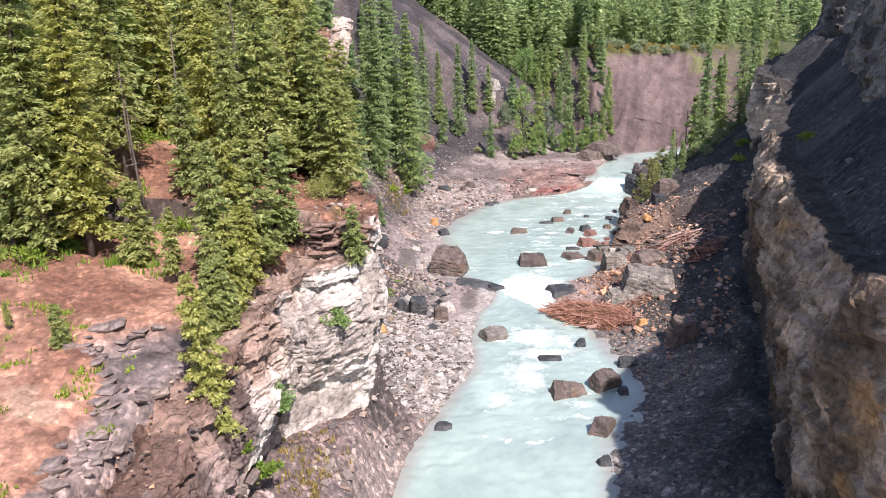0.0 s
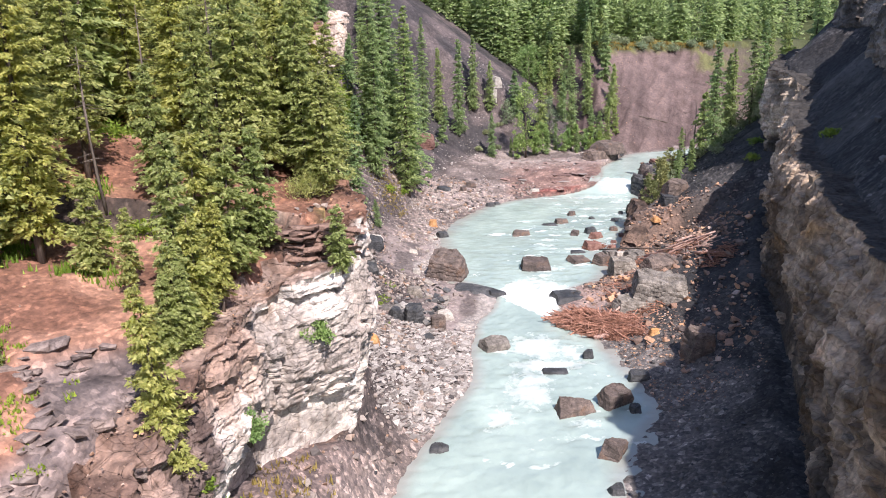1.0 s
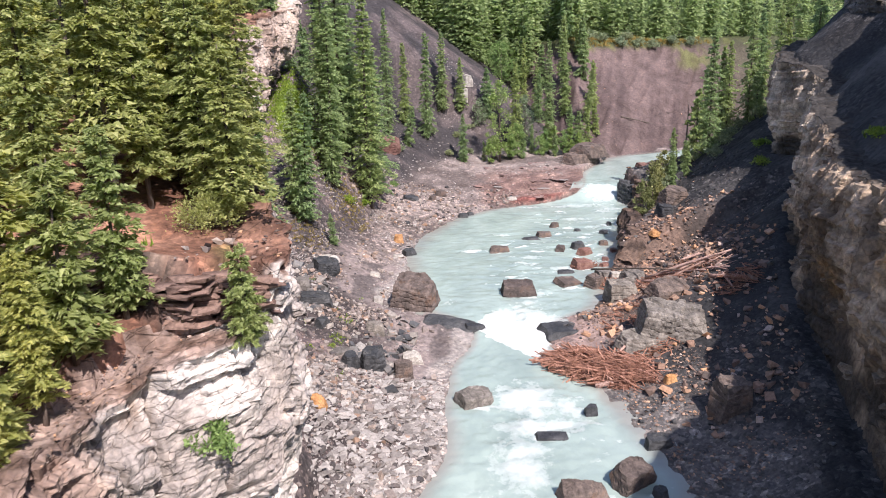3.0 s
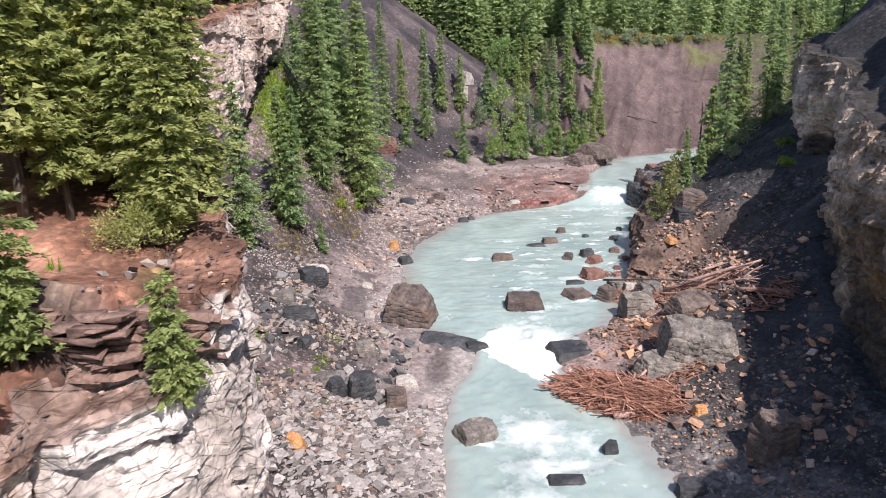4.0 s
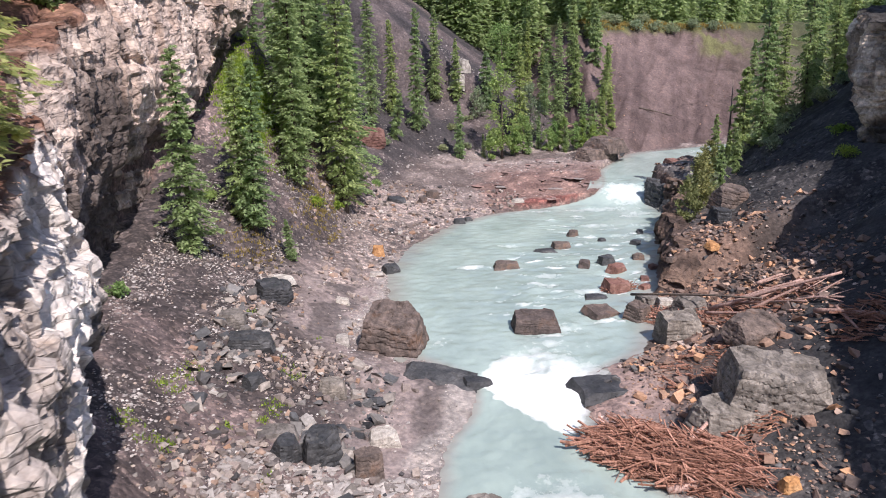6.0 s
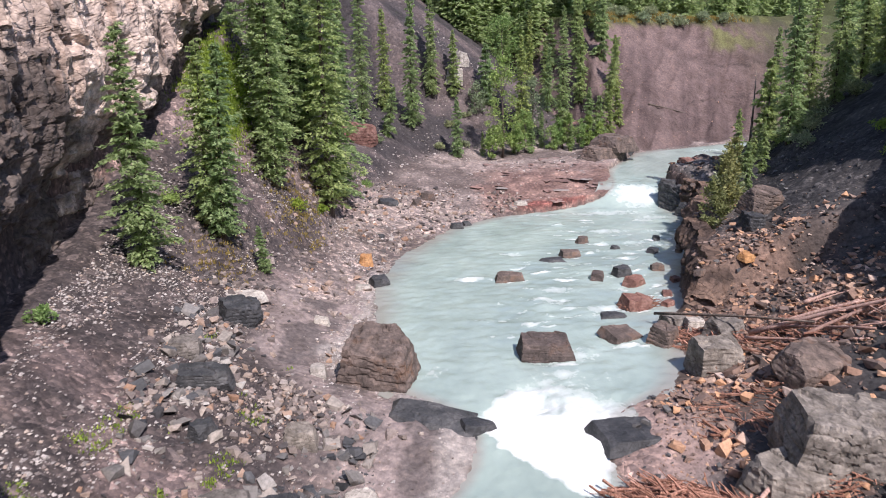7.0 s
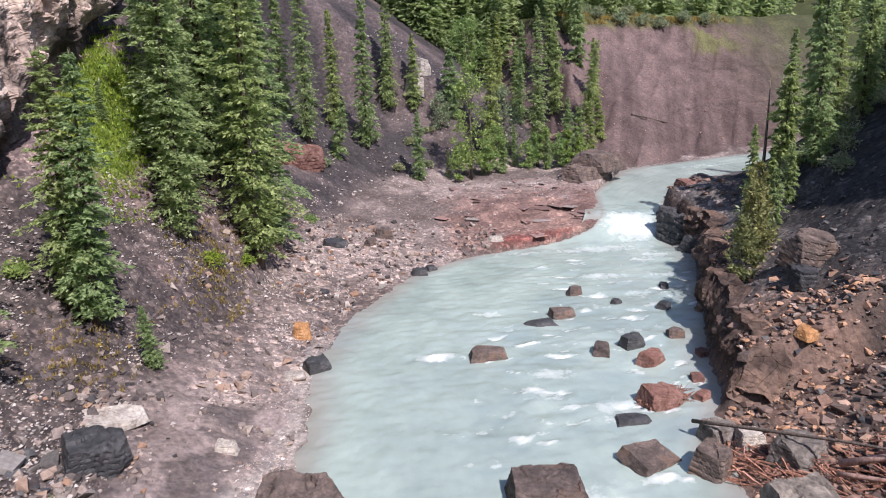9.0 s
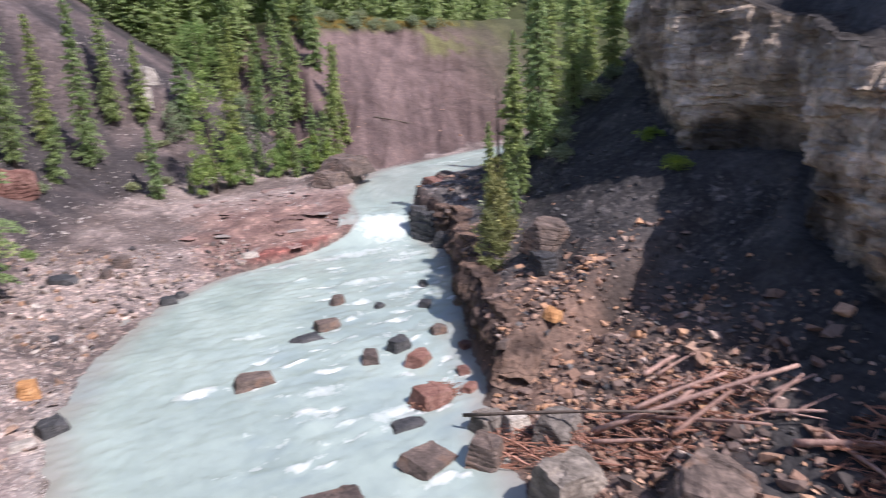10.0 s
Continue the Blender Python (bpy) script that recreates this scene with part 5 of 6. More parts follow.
# ---- rubble ----
CHIPS = []
for k in range(10):
    bm = hull_rock(random.Random(300 + k), 1.0, random.Random(k).uniform(0.6, 0.95), random.Random(40 + k).uniform(0.35, 0.75), chips=3, fine=False)
    bmesh.ops.triangulate(bm, faces=bm.faces)
    bm.verts.index_update()
    CHIPS.append((np.array([tuple(v.co) for v in bm.verts]), np.array([[v.index for v in f.verts] for f in bm.faces])))
    bm.free()


CHIP_MESHES = {}


def single_rock(x, y, z, s, flat, e, k, material, label, group):
    """One loose rock; rocks of one form share a mesh."""
    key = (k, material.name)
    if key not in CHIP_MESHES:
        CHIP_MESHES[key] = mesh_from("rock", CHIPS[k][0], CHIPS[k][1], material)
    o = new("rock", CHIP_MESHES[key])
    o.matrix_basis = Matrix.Translation((x, y, z)) @ e.to_4x4() @ Matrix.Diagonal((s, s, s * flat, 1))
    tagged(o, label, "rock", group)


def rubble(name, spots, sizes, material, label, seed, flat=1.0, category="stones", single=0, one="", tip=0.35):
    """Loose stones of given sizes lying half bedded at given places."""
    rng = np.random.RandomState(seed)
    spots, sizes = np.asarray(spots), np.asarray(sizes)
    z = ground_height(spots[:, 0], spots[:, 1])
    vs, fs, n = [], [], 0
    bar = np.sort(sizes)[-single] if single else 1e9
    for (x, y), s, zz in zip(spots, sizes, z):
        k = rng.randint(len(CHIPS))
        v, f = CHIPS[k]
        e = Euler((rng.uniform(-tip, tip), rng.uniform(-tip, tip), rng.uniform(0, 6.28))).to_matrix()
        if s >= bar:
            single_rock(x, y, zz + (0.12 if flat > 0.1 else -0.1) * s * flat, s, flat, e, k, material, one, name.replace("_", " "))
            continue
        p = (v * (s, s, s * flat)) @ np.array(e).T
        vs.append(p + (x, y, zz + (0.12 if flat > 0.1 else -0.1) * s * flat))
        fs.append(f + n)
        n += len(v)
    if not vs:
        return None
    me = mesh_from(name, np.concatenate(vs), np.concatenate(fs), material)
    return tagged(new(name, me), label, category, kind="stuff")


def scatter(seed, n, x0, x1, y0, y1, weight, lo, hi, power=2.5):
    """Places in a box thinned by a weight, and sizes, small ones being common."""
    rng = np.random.RandomState(seed)
    x, y = rng.uniform(x0, x1, n), rng.uniform(y0, y1, n)
    k = rng.uniform(0, 1, n) < weight(x, y)
    s = lo + (hi - lo) * rng.uniform(0, 1, n) ** power
    return np.stack([x[k], y[k]], 1), s[k]


MIXED = rubble_material("mixed_rubble", (0.05, 0.05, 0.055), (0.12, 0.10, 0.095), (0.20, 0.165, 0.15), (0.27, 0.22, 0.20), (0.36, 0.31, 0.28), (0.30, 0.18, 0.12), (0.45, 0.42, 0.39))
PALE_MIX = rubble_material("pale_rubble", (0.16, 0.14, 0.13), (0.27, 0.24, 0.225), (0.37, 0.335, 0.315), (0.48, 0.44, 0.415))
# dark rubble, its tones lowered to match the shaded scree
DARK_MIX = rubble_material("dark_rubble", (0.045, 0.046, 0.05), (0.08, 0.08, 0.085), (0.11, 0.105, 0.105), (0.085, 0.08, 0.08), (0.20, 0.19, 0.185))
LEFT_MIX = rubble_material("slate_rubble", (0.05, 0.053, 0.06), (0.11, 0.11, 0.115), (0.22, 0.20, 0.185), (0.12, 0.115, 0.115), (0.36, 0.315, 0.28), (0.075, 0.075, 0.08), (0.52, 0.48, 0.45))
RUSTY_MIX = rubble_material("rusty_rubble", (0.07, 0.06, 0.057), (0.18, 0.125, 0.105), (0.32, 0.195, 0.14), (0.14, 0.105, 0.094), (0.25, 0.175, 0.145), (0.54, 0.30, 0.17), (0.44, 0.355, 0.315))
RED_MIX = rubble_material("red_slabs", (0.16, 0.095, 0.085), (0.22, 0.15, 0.135), (0.31, 0.19, 0.165), (0.27, 0.235, 0.22))

left_bank = lambda x, y: (x < river_left(y) - 0.3) * (x > left_toe(y) - 2.5) * smooth(-0.5, 0.5, fbm(x / 4, y / 4, seed=101) + 0.35)
xy, s = scatter(1, 16000, -12, 14, 30, 120, lambda x, y: left_bank(x, y) * (0.6 + 0.4 * smooth(84, 96, y)) * (1 - 0.9 * mud_flat(x, y)), 0.10, 0.75, 3.2)
rubble("bank_rubble", xy, s, MIXED, "mixed grey, tan and white stones strewn over the bank", 1, single=70, one="grey-brown loose rock on the river bank")
xy, s = scatter(2, 9000, -7, 3, 43, 60, lambda x, y: (x < river_left(y) - 0.2) * (x > left_base(y) + 0.5), 0.06, 0.95, 4.2)
rubble("slab_rubble", xy, s, PALE_MIX, "pale flaky rock slabs piled below the cliff", 2, 0.28, single=50, one="pale flaky slab below the cliff", tip=0.32)
xy, s = scatter(3, 2600, -14, 0, 57, 84, lambda x, y: (x < river_left(y) - 3) * (x > left_toe(y) - 2.5) * smooth(0.0, 0.5, fbm(x / 5, y / 5, seed=103) + 0.2), 0.12, 1.3, 4.6)
rubble("dark_rubble", xy, s, LEFT_MIX, "dark blue-grey broken rocks on the bank", 3, 0.8, single=50, one="dark blue-grey broken rock on the bank", tip=0.5)
xy, s = scatter(14, 18000, -13, 0, 54, 84, lambda x, y: (x < river_left(y) - 4.5) * (x > left_toe(y) - 3.0) * (1 - 0.9 * mud_flat(x, y)) * smooth(-0.4, 0.4, fbm(x / 4, y / 4, seed=114)), 0.05, 0.6, 4.4)
rubble("mixed_rubble", xy, s, MIXED, "mixed coloured stones strewn over the dark bank", 14, tip=0.5)
xy, s = scatter(4, 9000, -18, 0, 44, 150, lambda x, y: (x < left_toe(y) + 0.5) * (x > left_base(y) + 0.3) * smooth(-0.3, 0.6, fbm(x / 4, y / 7, seed=104)), 0.06, 0.35, 3.0)
rubble("scree_stones", xy, s, PALE_MIX, "small pale stones scattered on dark scree", 4)
xy, s = scatter(5, 3500, -4, 30, 116, 160, lambda x, y: (x < left_toe(y) + 1.0) * (x > left_toe(y) - 26) * smooth(-0.3, 0.6, fbm(x / 4, y / 7, seed=105)), 0.08, 0.5, 3.0)
rubble("slope_stones", xy, s, PALE_MIX, "small pale stones scattered on the dark far slope", 5)
xy, s = scatter(6, 19000, 13, 34, 68, 106, lambda x, y: (x > river_right(y) + 0.8) * smooth(0, -9, x - river_right(y) - 15 + 9 * smooth(82, 92, y) + 2 * fbm(x / 3, y / 3, seed=106)) * (x < right_base(y)), 0.05, 0.8, 4.6)
rubble("rusty_rubble", xy, s, RUSTY_MIX, "rust-brown broken stones on the river bank", 6, 0.7, single=50, one="rust-brown loose stone on the river bank", tip=0.5)
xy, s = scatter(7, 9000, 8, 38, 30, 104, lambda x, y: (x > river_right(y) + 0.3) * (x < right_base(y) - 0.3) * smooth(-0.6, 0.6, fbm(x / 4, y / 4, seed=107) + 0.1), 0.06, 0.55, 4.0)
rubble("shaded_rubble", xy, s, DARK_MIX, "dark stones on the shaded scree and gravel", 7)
xy, s = scatter(8, 1200, 12, 30, 50, 80, lambda x, y: (x > river_right(y) + 2.5) * (x < right_base(y) - 0.3), 0.25, 1.1, 3.0)
rubble("broken_rock", xy, s, RUSTY_MIX, "broken brown rocks round the large boulders", 8, 0.75, single=50, one="broken brown rock beside the large boulders", tip=0.5)
xy, s = scatter(9, 170, 6, 30, 112.8, 136, lambda x, y: (x < river_left(y) - 0.6) * smooth(8, 13, x) * (x > left_toe(y) + 0.5), 0.7, 3.0, 2.0)
rubble("ledge_slabs", xy, s, RED_MIX, "reddish brown flat slabs of the ledge by the falls", 9, 0.07, single=30, one="reddish brown flat slab of the ledge", tip=0.06)
xy, s = scatter(10, 420, 27, 40, 110, 128, lambda x, y: (x > river_right(y) + 0.2) * (x < river_right(y) + 6), 0.2, 1.1, 3.0)
rubble("falls_rocks", xy, s, RUSTY_MIX, "dark broken rocks on the far side of the falls", 10, 0.6)
xy, s = scatter(11, 2600, -26, -6, 10, 48, lambda x, y: (x < left_rim(y) - 0.8) * smooth(0.0, 0.6, fbm(x / 3, y / 3, seed=111)), 0.04, 0.24, 3.5)
rubble("terrace_stones", xy, s, RUSTY_MIX, "small reddish stones on the terrace soil", 11, 0.5)
xy, s = scatter(12, 900, 20, 52, 10, 110, lambda x, y: (x > right_rim(y) + 0.6) * (x < right_rim(y) + 10), 0.1, 0.7, 3.0)
rubble("upper_scree_stones", xy, s, DARK_MIX, "dark stones on the upper scree slope", 12)
xy, s = scatter(13, 320, 31, 70, 140, 168, lambda x, y: (far_bank(x, y) > 3.4) * (far_bank(x, y) < 22), 0.08, 0.4, 3.0)
rubble("clay_stones", xy, s, RUSTY_MIX, "stones stuck in the pinkish clay bank", 13)


def pebbles(name, spots, sizes, material, label, seed):
    """Many small stones, each a rough eight-sided grain half bedded in the ground."""
    rng = np.random.RandomState(seed)
    n = len(spots)
    z = ground_height(spots[:, 0], spots[:, 1])
    base = np.array([(1, 0, 0), (-1, 0, 0), (0, 1, 0), (0, -1, 0), (0, 0, 1), (0, 0, -1)], float)
    v = base[None] * rng.uniform(0.6, 1.2, (n, 6, 1)) + rng.normal(0, 0.14, (n, 6, 3))
    a = rng.uniform(0, 6.28, n)
    c, q = np.cos(a)[:, None], np.sin(a)[:, None]
    v = np.stack([v[..., 0] * c - v[..., 1] * q, v[..., 0] * q + v[..., 1] * c, v[..., 2] * 0.65], -1) * (sizes / 2)[:, None, None]
    v = v + np.column_stack([spots, z + 0.1 * sizes])[:, None, :]
    f = np.array([(0, 2, 4), (2, 1, 4), (1, 3, 4), (3, 0, 4), (2, 0, 5), (1, 2, 5), (3, 1, 5), (0, 3, 5)])
    me = mesh_from(name, v.reshape(-1, 3), (f[None] + 6 * np.arange(n)[:, None, None]).reshape(-1, 3), material)
    return tagged(new(name, me), label, "pebbles", kind="stuff")


WHITE_MIX = rubble_material("pale_pebbles", (0.20, 0.175, 0.168), (0.36, 0.32, 0.305), (0.50, 0.46, 0.44), (0.12, 0.105, 0.105), (0.42, 0.33, 0.275), (0.56, 0.53, 0.51))
xy, s = scatter(31, 46000, -17, 1, 54, 104, lambda x, y: (x < river_left(y) - 0.3) * (x > left_base(y) + 0.4) * (0.12 + 0.88 * smooth(-0.1, 0.5, fbm(x / 2.5, y / 4, octaves=5, seed=132))) * (1 - 0.85 * mud_flat(x, y)), 0.05, 0.26, 3.0)
pebbles("scree_pebbles", xy, s, WHITE_MIX, "small pale pebbles strewn over the dark bank", 31)
xy, s = scatter(32, 9000, -4, 3, 57, 96, lambda x, y: (x < river_left(y) + 0.1) * smooth(2.2, 0.6, river_left(y) - x + 0.8 * fbm(x / 2, y / 3, seed=133)), 0.05, 0.16, 2.0)
pebbles("shore_pebbles", xy, s, WHITE_MIX, "pale gravel along the water's edge", 32)
xy, s = scatter(33, 30000, 12, 36, 44, 106, lambda x, y: (x > river_right(y) + 0.2) * (x < right_base(y)) * (0.02 + 0.98 * smooth(0, -11, x - river_right(y) - 15 + 8 * smooth(82, 92, y))) * smooth(-0.5, 0.5, fbm(x / 3, y / 3, seed=134)), 0.06, 0.32, 3.0)
pebbles("bank_pebbles", xy, s, RUSTY_MIX, "small rusty pebbles strewn over the bank", 33)
xy, s = scatter(34, 12000, -8, 30, 98, 155, lambda x, y: (x < river_left(y) - 0.4) * (x > left_toe(y) - 22) * (0.1 + 0.9 * smooth(-0.1, 0.5, fbm(x / 3, y / 6, octaves=5, seed=135))), 0.06, 0.34, 3.0)
pebbles("slope_pebbles", xy, s, WHITE_MIX, "small pale stones on the slope and the ledge", 34)


# ---- blocks standing out of the cliffs ----
def wall_blocks(host, bx, bz, ix, iz, side, y0, y1, n, material, seed, lo, hi):
    """Angular bed blocks set into a wall; blocks of one form share a mesh."""
    rng = random.Random(seed)
    forms = [bm_mesh("block", hull_rock(random.Random(seed + k), 1.0, 0.7, 0.42, 4, False), material) for k in range(6)]
    for k in range(n):
        y, v = rng.uniform(y0, y1), rng.uniform(0.12, 1.0) ** 0.8
        x = float(bx(y) + (ix(y) - bx(y)) * v)
        m = float(bx(y + 0.6) + ix(y + 0.6) - bx(y - 0.6) - ix(y - 0.6)) / 2.4
        z = float(bz(y) + (iz(y) - bz(y)) * v)
        s = lo + (hi - lo) * rng.random() ** 2
        nx, ny = side / math.hypot(1, m), -side * m / math.hypot(1, m)
        out = rng.uniform(0.0, 0.3)
        o = new("block", forms[rng.randrange(6)])
        o.parent = host
        o.matrix_basis = pose(x + nx * out, y + ny * out, z, rng.uniform(-7, 7), rng.uniform(-7, 7), math.degrees(math.atan2(1, m)) + rng.uniform(-18, 18)) @ Matrix.Diagonal((s, s, s * rng.uniform(0.7, 1.3), 1))


OCHRE = stone_material("ochre_block", (0.15, 0.115, 0.085), (0.27, 0.21, 0.16), (0.40, 0.32, 0.25))
REDBED = stone_material("red_bed_block", (0.085, 0.055, 0.047), (0.18, 0.115, 0.095), (0.33, 0.22, 0.18))
MUDSTONE = stone_material("mudstone_block", (0.12, 0.09, 0.085), (0.22, 0.17, 0.155), (0.34, 0.27, 0.24))
west, east = bpy.data.objects["cliff_west"], bpy.data.objects["cliff_east"]
wall_blocks(west, left_base, left_base_z, left_rim, left_rim_z, 1, 15.0, 29.0, 40, MUDSTONE, 502, 0.4, 1.2)
wall_blocks(east, right_base, right_base_z, right_rim, right_rim_z, -1, 26.0, 72.0, 110, OCHRE, 504, 0.4, 1.4)
wall_blocks(bpy.data.objects["bank_scarp"], bank_foot, bank_foot_z, bank_edge, bank_edge_z, -1, 81.0, 111.0, 26, BROWN, 505, 0.4, 1.1)


def rim_stones(seed, n, lo, hi, y0, y1, material, label):
    rng = np.random.RandomState(seed)
    y = rng.uniform(y0, y1, n)
    x = left_rim(y) + rng.uniform(-2.0, 0.5, n)
    s = lo + (hi - lo) * rng.uniform(0, 1, n) ** 3
    z = left_rim_z(y) + 0.12
    vs, fs, k0 = [], [], 0
    for i in range(n):
        v, f = CHIPS[rng.randint(len(CHIPS))]
        e = Euler((rng.uniform(-0.3, 0.3), rng.uniform(-0.3, 0.3), rng.uniform(0, 6.28))).to_matrix()
        vs.append((v * (s[i], s[i], s[i] * 0.6)) @ np.array(e).T + (x[i], y[i], z[i] + 0.05 * s[i]))
        fs.append(f + k0)
        k0 += len(v)
    tagged(new("rim_stones", mesh_from("rim_stones", np.concatenate(vs), np.concatenate(fs), material)), label, "stones", kind="stuff")


step_rng = random.Random(66)
for k in range(120):
    x = step_rng.uniform(-11, -4.6)
    bed = step_rng.randrange(8)
    o = new("block", bm_mesh("block", hull_rock(random.Random(700 + k), step_rng.uniform(0.7, 2.0), step_rng.uniform(0.5, 0.9), step_rng.uniform(0.12, 0.32), 7, False), REDBED))
    o.parent = west
    o.matrix_basis = pose(x, 37.65 - 0.04 * bed - float(ledge_wave(np.array(x))) + 0.22 + (0.2 if bed % 3 == 1 else 0.0) + step_rng.uniform(-0.15, 0.2), 13.25 + 0.1 * (-5 - x) + 0.22 * bed, step_rng.uniform(-7, 7), step_rng.uniform(-7, 7), step_rng.uniform(-20, 20))

# ledges and loose blocks of the bare rock below the terrace soil
apron_forms = [bm_mesh("block", hull_rock(random.Random(740 + k), 1.2, 0.7, 0.4, 5, False), MUDSTONE) for k in range(8)]
made = 0
while made < 150:
    y = step_rng.uniform(16, 29)
    e = float(apron_edge(y))
    at_step = step_rng.random() < 0.45
    x = float(left_rim(y)) - (e + step_rng.uniform(-0.4, 0.3) if at_step else step_rng.uniform(0.2, max(e, 0.5)))
    if e < 1 or x < -18:
        continue
    made += 1
    s = step_rng.uniform(0.35, 1.3 if at_step else 1.0)
    o = new("block", apron_forms[step_rng.randrange(8)])
    o.parent = west
    o.matrix_basis = pose(x, y, height_at(x, y) + step_rng.uniform(-0.12, 0.02), step_rng.uniform(-12, 12), step_rng.uniform(-12, 12), step_rng.uniform(-30, 30)) @ Matrix.Diagonal((s, s, s * step_rng.uniform(0.5, 1.0), 1))


rim_stones(1, 1100, 0.04, 0.26, 14, 52, RUSTY_MIX, "small reddish stones along the terrace rim")


# ---- driftwood ----
log_rng = random.Random(21)


def log(a, b, r, label, material=DRIFT, group="drift logs on the bank"):
    """A barkless log from a to b, with a broken taper, a bend and stubs."""
    a, b = Vector(a), Vector(b)
    L = (b - a).length
    bend = Vector((log_rng.uniform(-1, 1), log_rng.uniform(-1, 1), log_rng.uniform(0, 0.6))) * 0.025 * L
    pts, rad = [], []
    for k in range(7):
        q = k / 6
        pts.append((b - a) * q + bend * math.sin(math.pi * q) + Vector((log_rng.uniform(-1, 1), log_rng.uniform(-1, 1), log_rng.uniform(-1, 1))) * r * 0.12)
        rad.append(r * (1.05 - 0.5 * q) * log_rng.uniform(0.92, 1.08))
    v, f = tube(pts, rad, 8)
    for k in range(3):
        q = log_rng.uniform(0.2, 0.9)
        p = (b - a) * q
        d = (b - a).orthogonal().normalized()
        d.rotate(Euler((log_rng.uniform(0, 6), log_rng.uniform(0, 6), log_rng.uniform(0, 6))))
        sv, sf = tube([p, p + d * r * log_rng.uniform(2, 4)], [r * 0.3, r * 0.12], 5)
        f += [tuple(i + len(v) for i in t) for t in sf]
        v += sv
    o = new("log", mesh_from("log", v, f, material, True))
    o.location = a
    return tagged(o, label, "log", group)


def lay(x0, y0, x1, y1, r, up=0.35, up2=None, label="bleached barkless drift log on the rocky bank"):
    z0, z1 = height_at(x0, y0), height_at(x1, y1)
    return log((x0, y0, z0 + up), (x1, y1, z1 + (up if up2 is None else up2)), r, label)


log((16.8, 80.4, height_at(16.8, 80.4) + 1.0), (22.6, 72.8, height_at(22.6, 72.8) + 0.8), 0.09, "long dark drift log across the boulders", BARK)
lay(20.5, 75.4, 25.6, 69.8, 0.14, 0.5, 0.7, "thick bleached drift log on the pile")
lay(20.0, 74.8, 21.8, 72.2, 0.11, 0.5, 0.4)
lay(22.0, 75.3, 23.2, 68.9, 0.11, 0.5, 0.5)
lay(22.6, 73.4, 25.2, 73.2, 0.11, 0.6, 0.5)
lay(24.0, 76.4, 25.6, 76.1, 0.13, 0.3, 0.3)
lay(23.9, 70.3, 24.8, 68.0, 0.10, 0.3, 0.2)
lay(23.1, 67.9, 24.9, 65.2, 0.15, 0.3, 0.3, "grey drift log lying in shade")
lay(23.9, 67.3, 23.7, 64.6, 0.10, 0.4, 0.3, "grey drift log lying in shade")
lay(22.0, 74.9, 25.0, 72.6, 0.12, 0.8, 0.6)
lay(21.6, 72.0, 25.2, 71.2, 0.11, 0.8, 0.6)
for k in range(26):
    x, y = log_rng.uniform(20.5, 25.0), log_rng.uniform(68, 78)
    a, L = math.radians(log_rng.choice((-55, -30, -10, 15, 70)) + log_rng.uniform(-14, 14)), log_rng.uniform(0.6, 2.0)
    lay(x, y, x + L * math.cos(a), y + L * math.sin(a), log_rng.uniform(0.03, 0.07), log_rng.uniform(0.1, 0.5), log_rng.uniform(0.1, 0.45), "thin broken drift log on the pile")
lay(12.0, 58.6, 15.9, 58.7, 0.19, 0.25, 0.35, "reddish log at the edge of the debris jam")
lay(9.0, 64.4, 11.4, 62.6, 0.08, 0.4, 0.9, "thin log jutting from the debris jam over the water")
lay(14.6, 62.4, 17.6, 62.2, 0.12, 0.9, 1.2, "broken log between debris jam and boulder")
lay(13.6, 60.6, 17.2, 62.8, 0.10, 0.8, 1.1, "broken log between debris jam and boulder")
log((39.0, 151.2, height_at(39.0, 151.2) + 0.2), (46.0, 154.0, height_at(46.0, 154.0) - 0.1), 0.14, "mossy fallen trunk across the clay bank", BARK)
lay(25.0, 151.0, 32.5, 148.0, 0.14, 0.3, 0.8, "fallen trunk leaning on the clay bank")


def stick_heap(name, cx, cy, half, wide, tall, turn, n, label, seed, lo=0.6, hi=2.6):
    """A matted heap of flood debris."""
    rng = random.Random(seed)
    c, s = math.cos(turn), math.sin(turn)
    vs, fs = [], []
    uw = [(rng.uniform(-1, 1), rng.uniform(-1, 1)) for k in range(n)]
    uw = np.array([p for p in uw if p[0] ** 2 + p[1] ** 2 < 1])
    hx, hy = cx + c * uw[:, 0] * half - s * uw[:, 1] * wide, cy + s * uw[:, 0] * half + c * uw[:, 1] * wide
    floor = np.maximum(ground_height(hx, hy), water_level(hx, hy))
    for (u, w), x, y, z0 in zip(uw, hx, hy, floor):
        dome = tall * (1 - u * u) ** 0.5 * (1 - w * w) ** 0.6
        z = z0 + dome * rng.uniform(0.1, 1.0)
        a, e, L, r = turn + rng.gauss(0, 0.6), rng.gauss(0, 0.22), rng.uniform(lo, hi), 0.015 + 0.06 * rng.random() ** 2.5
        d = Vector((math.cos(a) * math.cos(e), math.sin(a) * math.cos(e), math.sin(e))) * (L / 2)
        p = Vector((x, y, z))
        bow = Vector((rng.uniform(-1, 1), rng.uniform(-1, 1), rng.uniform(-1, 1))) * 0.07 * L
        v, f = tube([p - d, p + bow, p + d], [r, r * 0.85, r * 0.4], 4)
        fs += [tuple(i + len(vs) for i in t) for t in f]
        vs += v
    return tagged(new(name, mesh_from(name, vs, fs, STICKS)), label, "debris", kind="stuff")


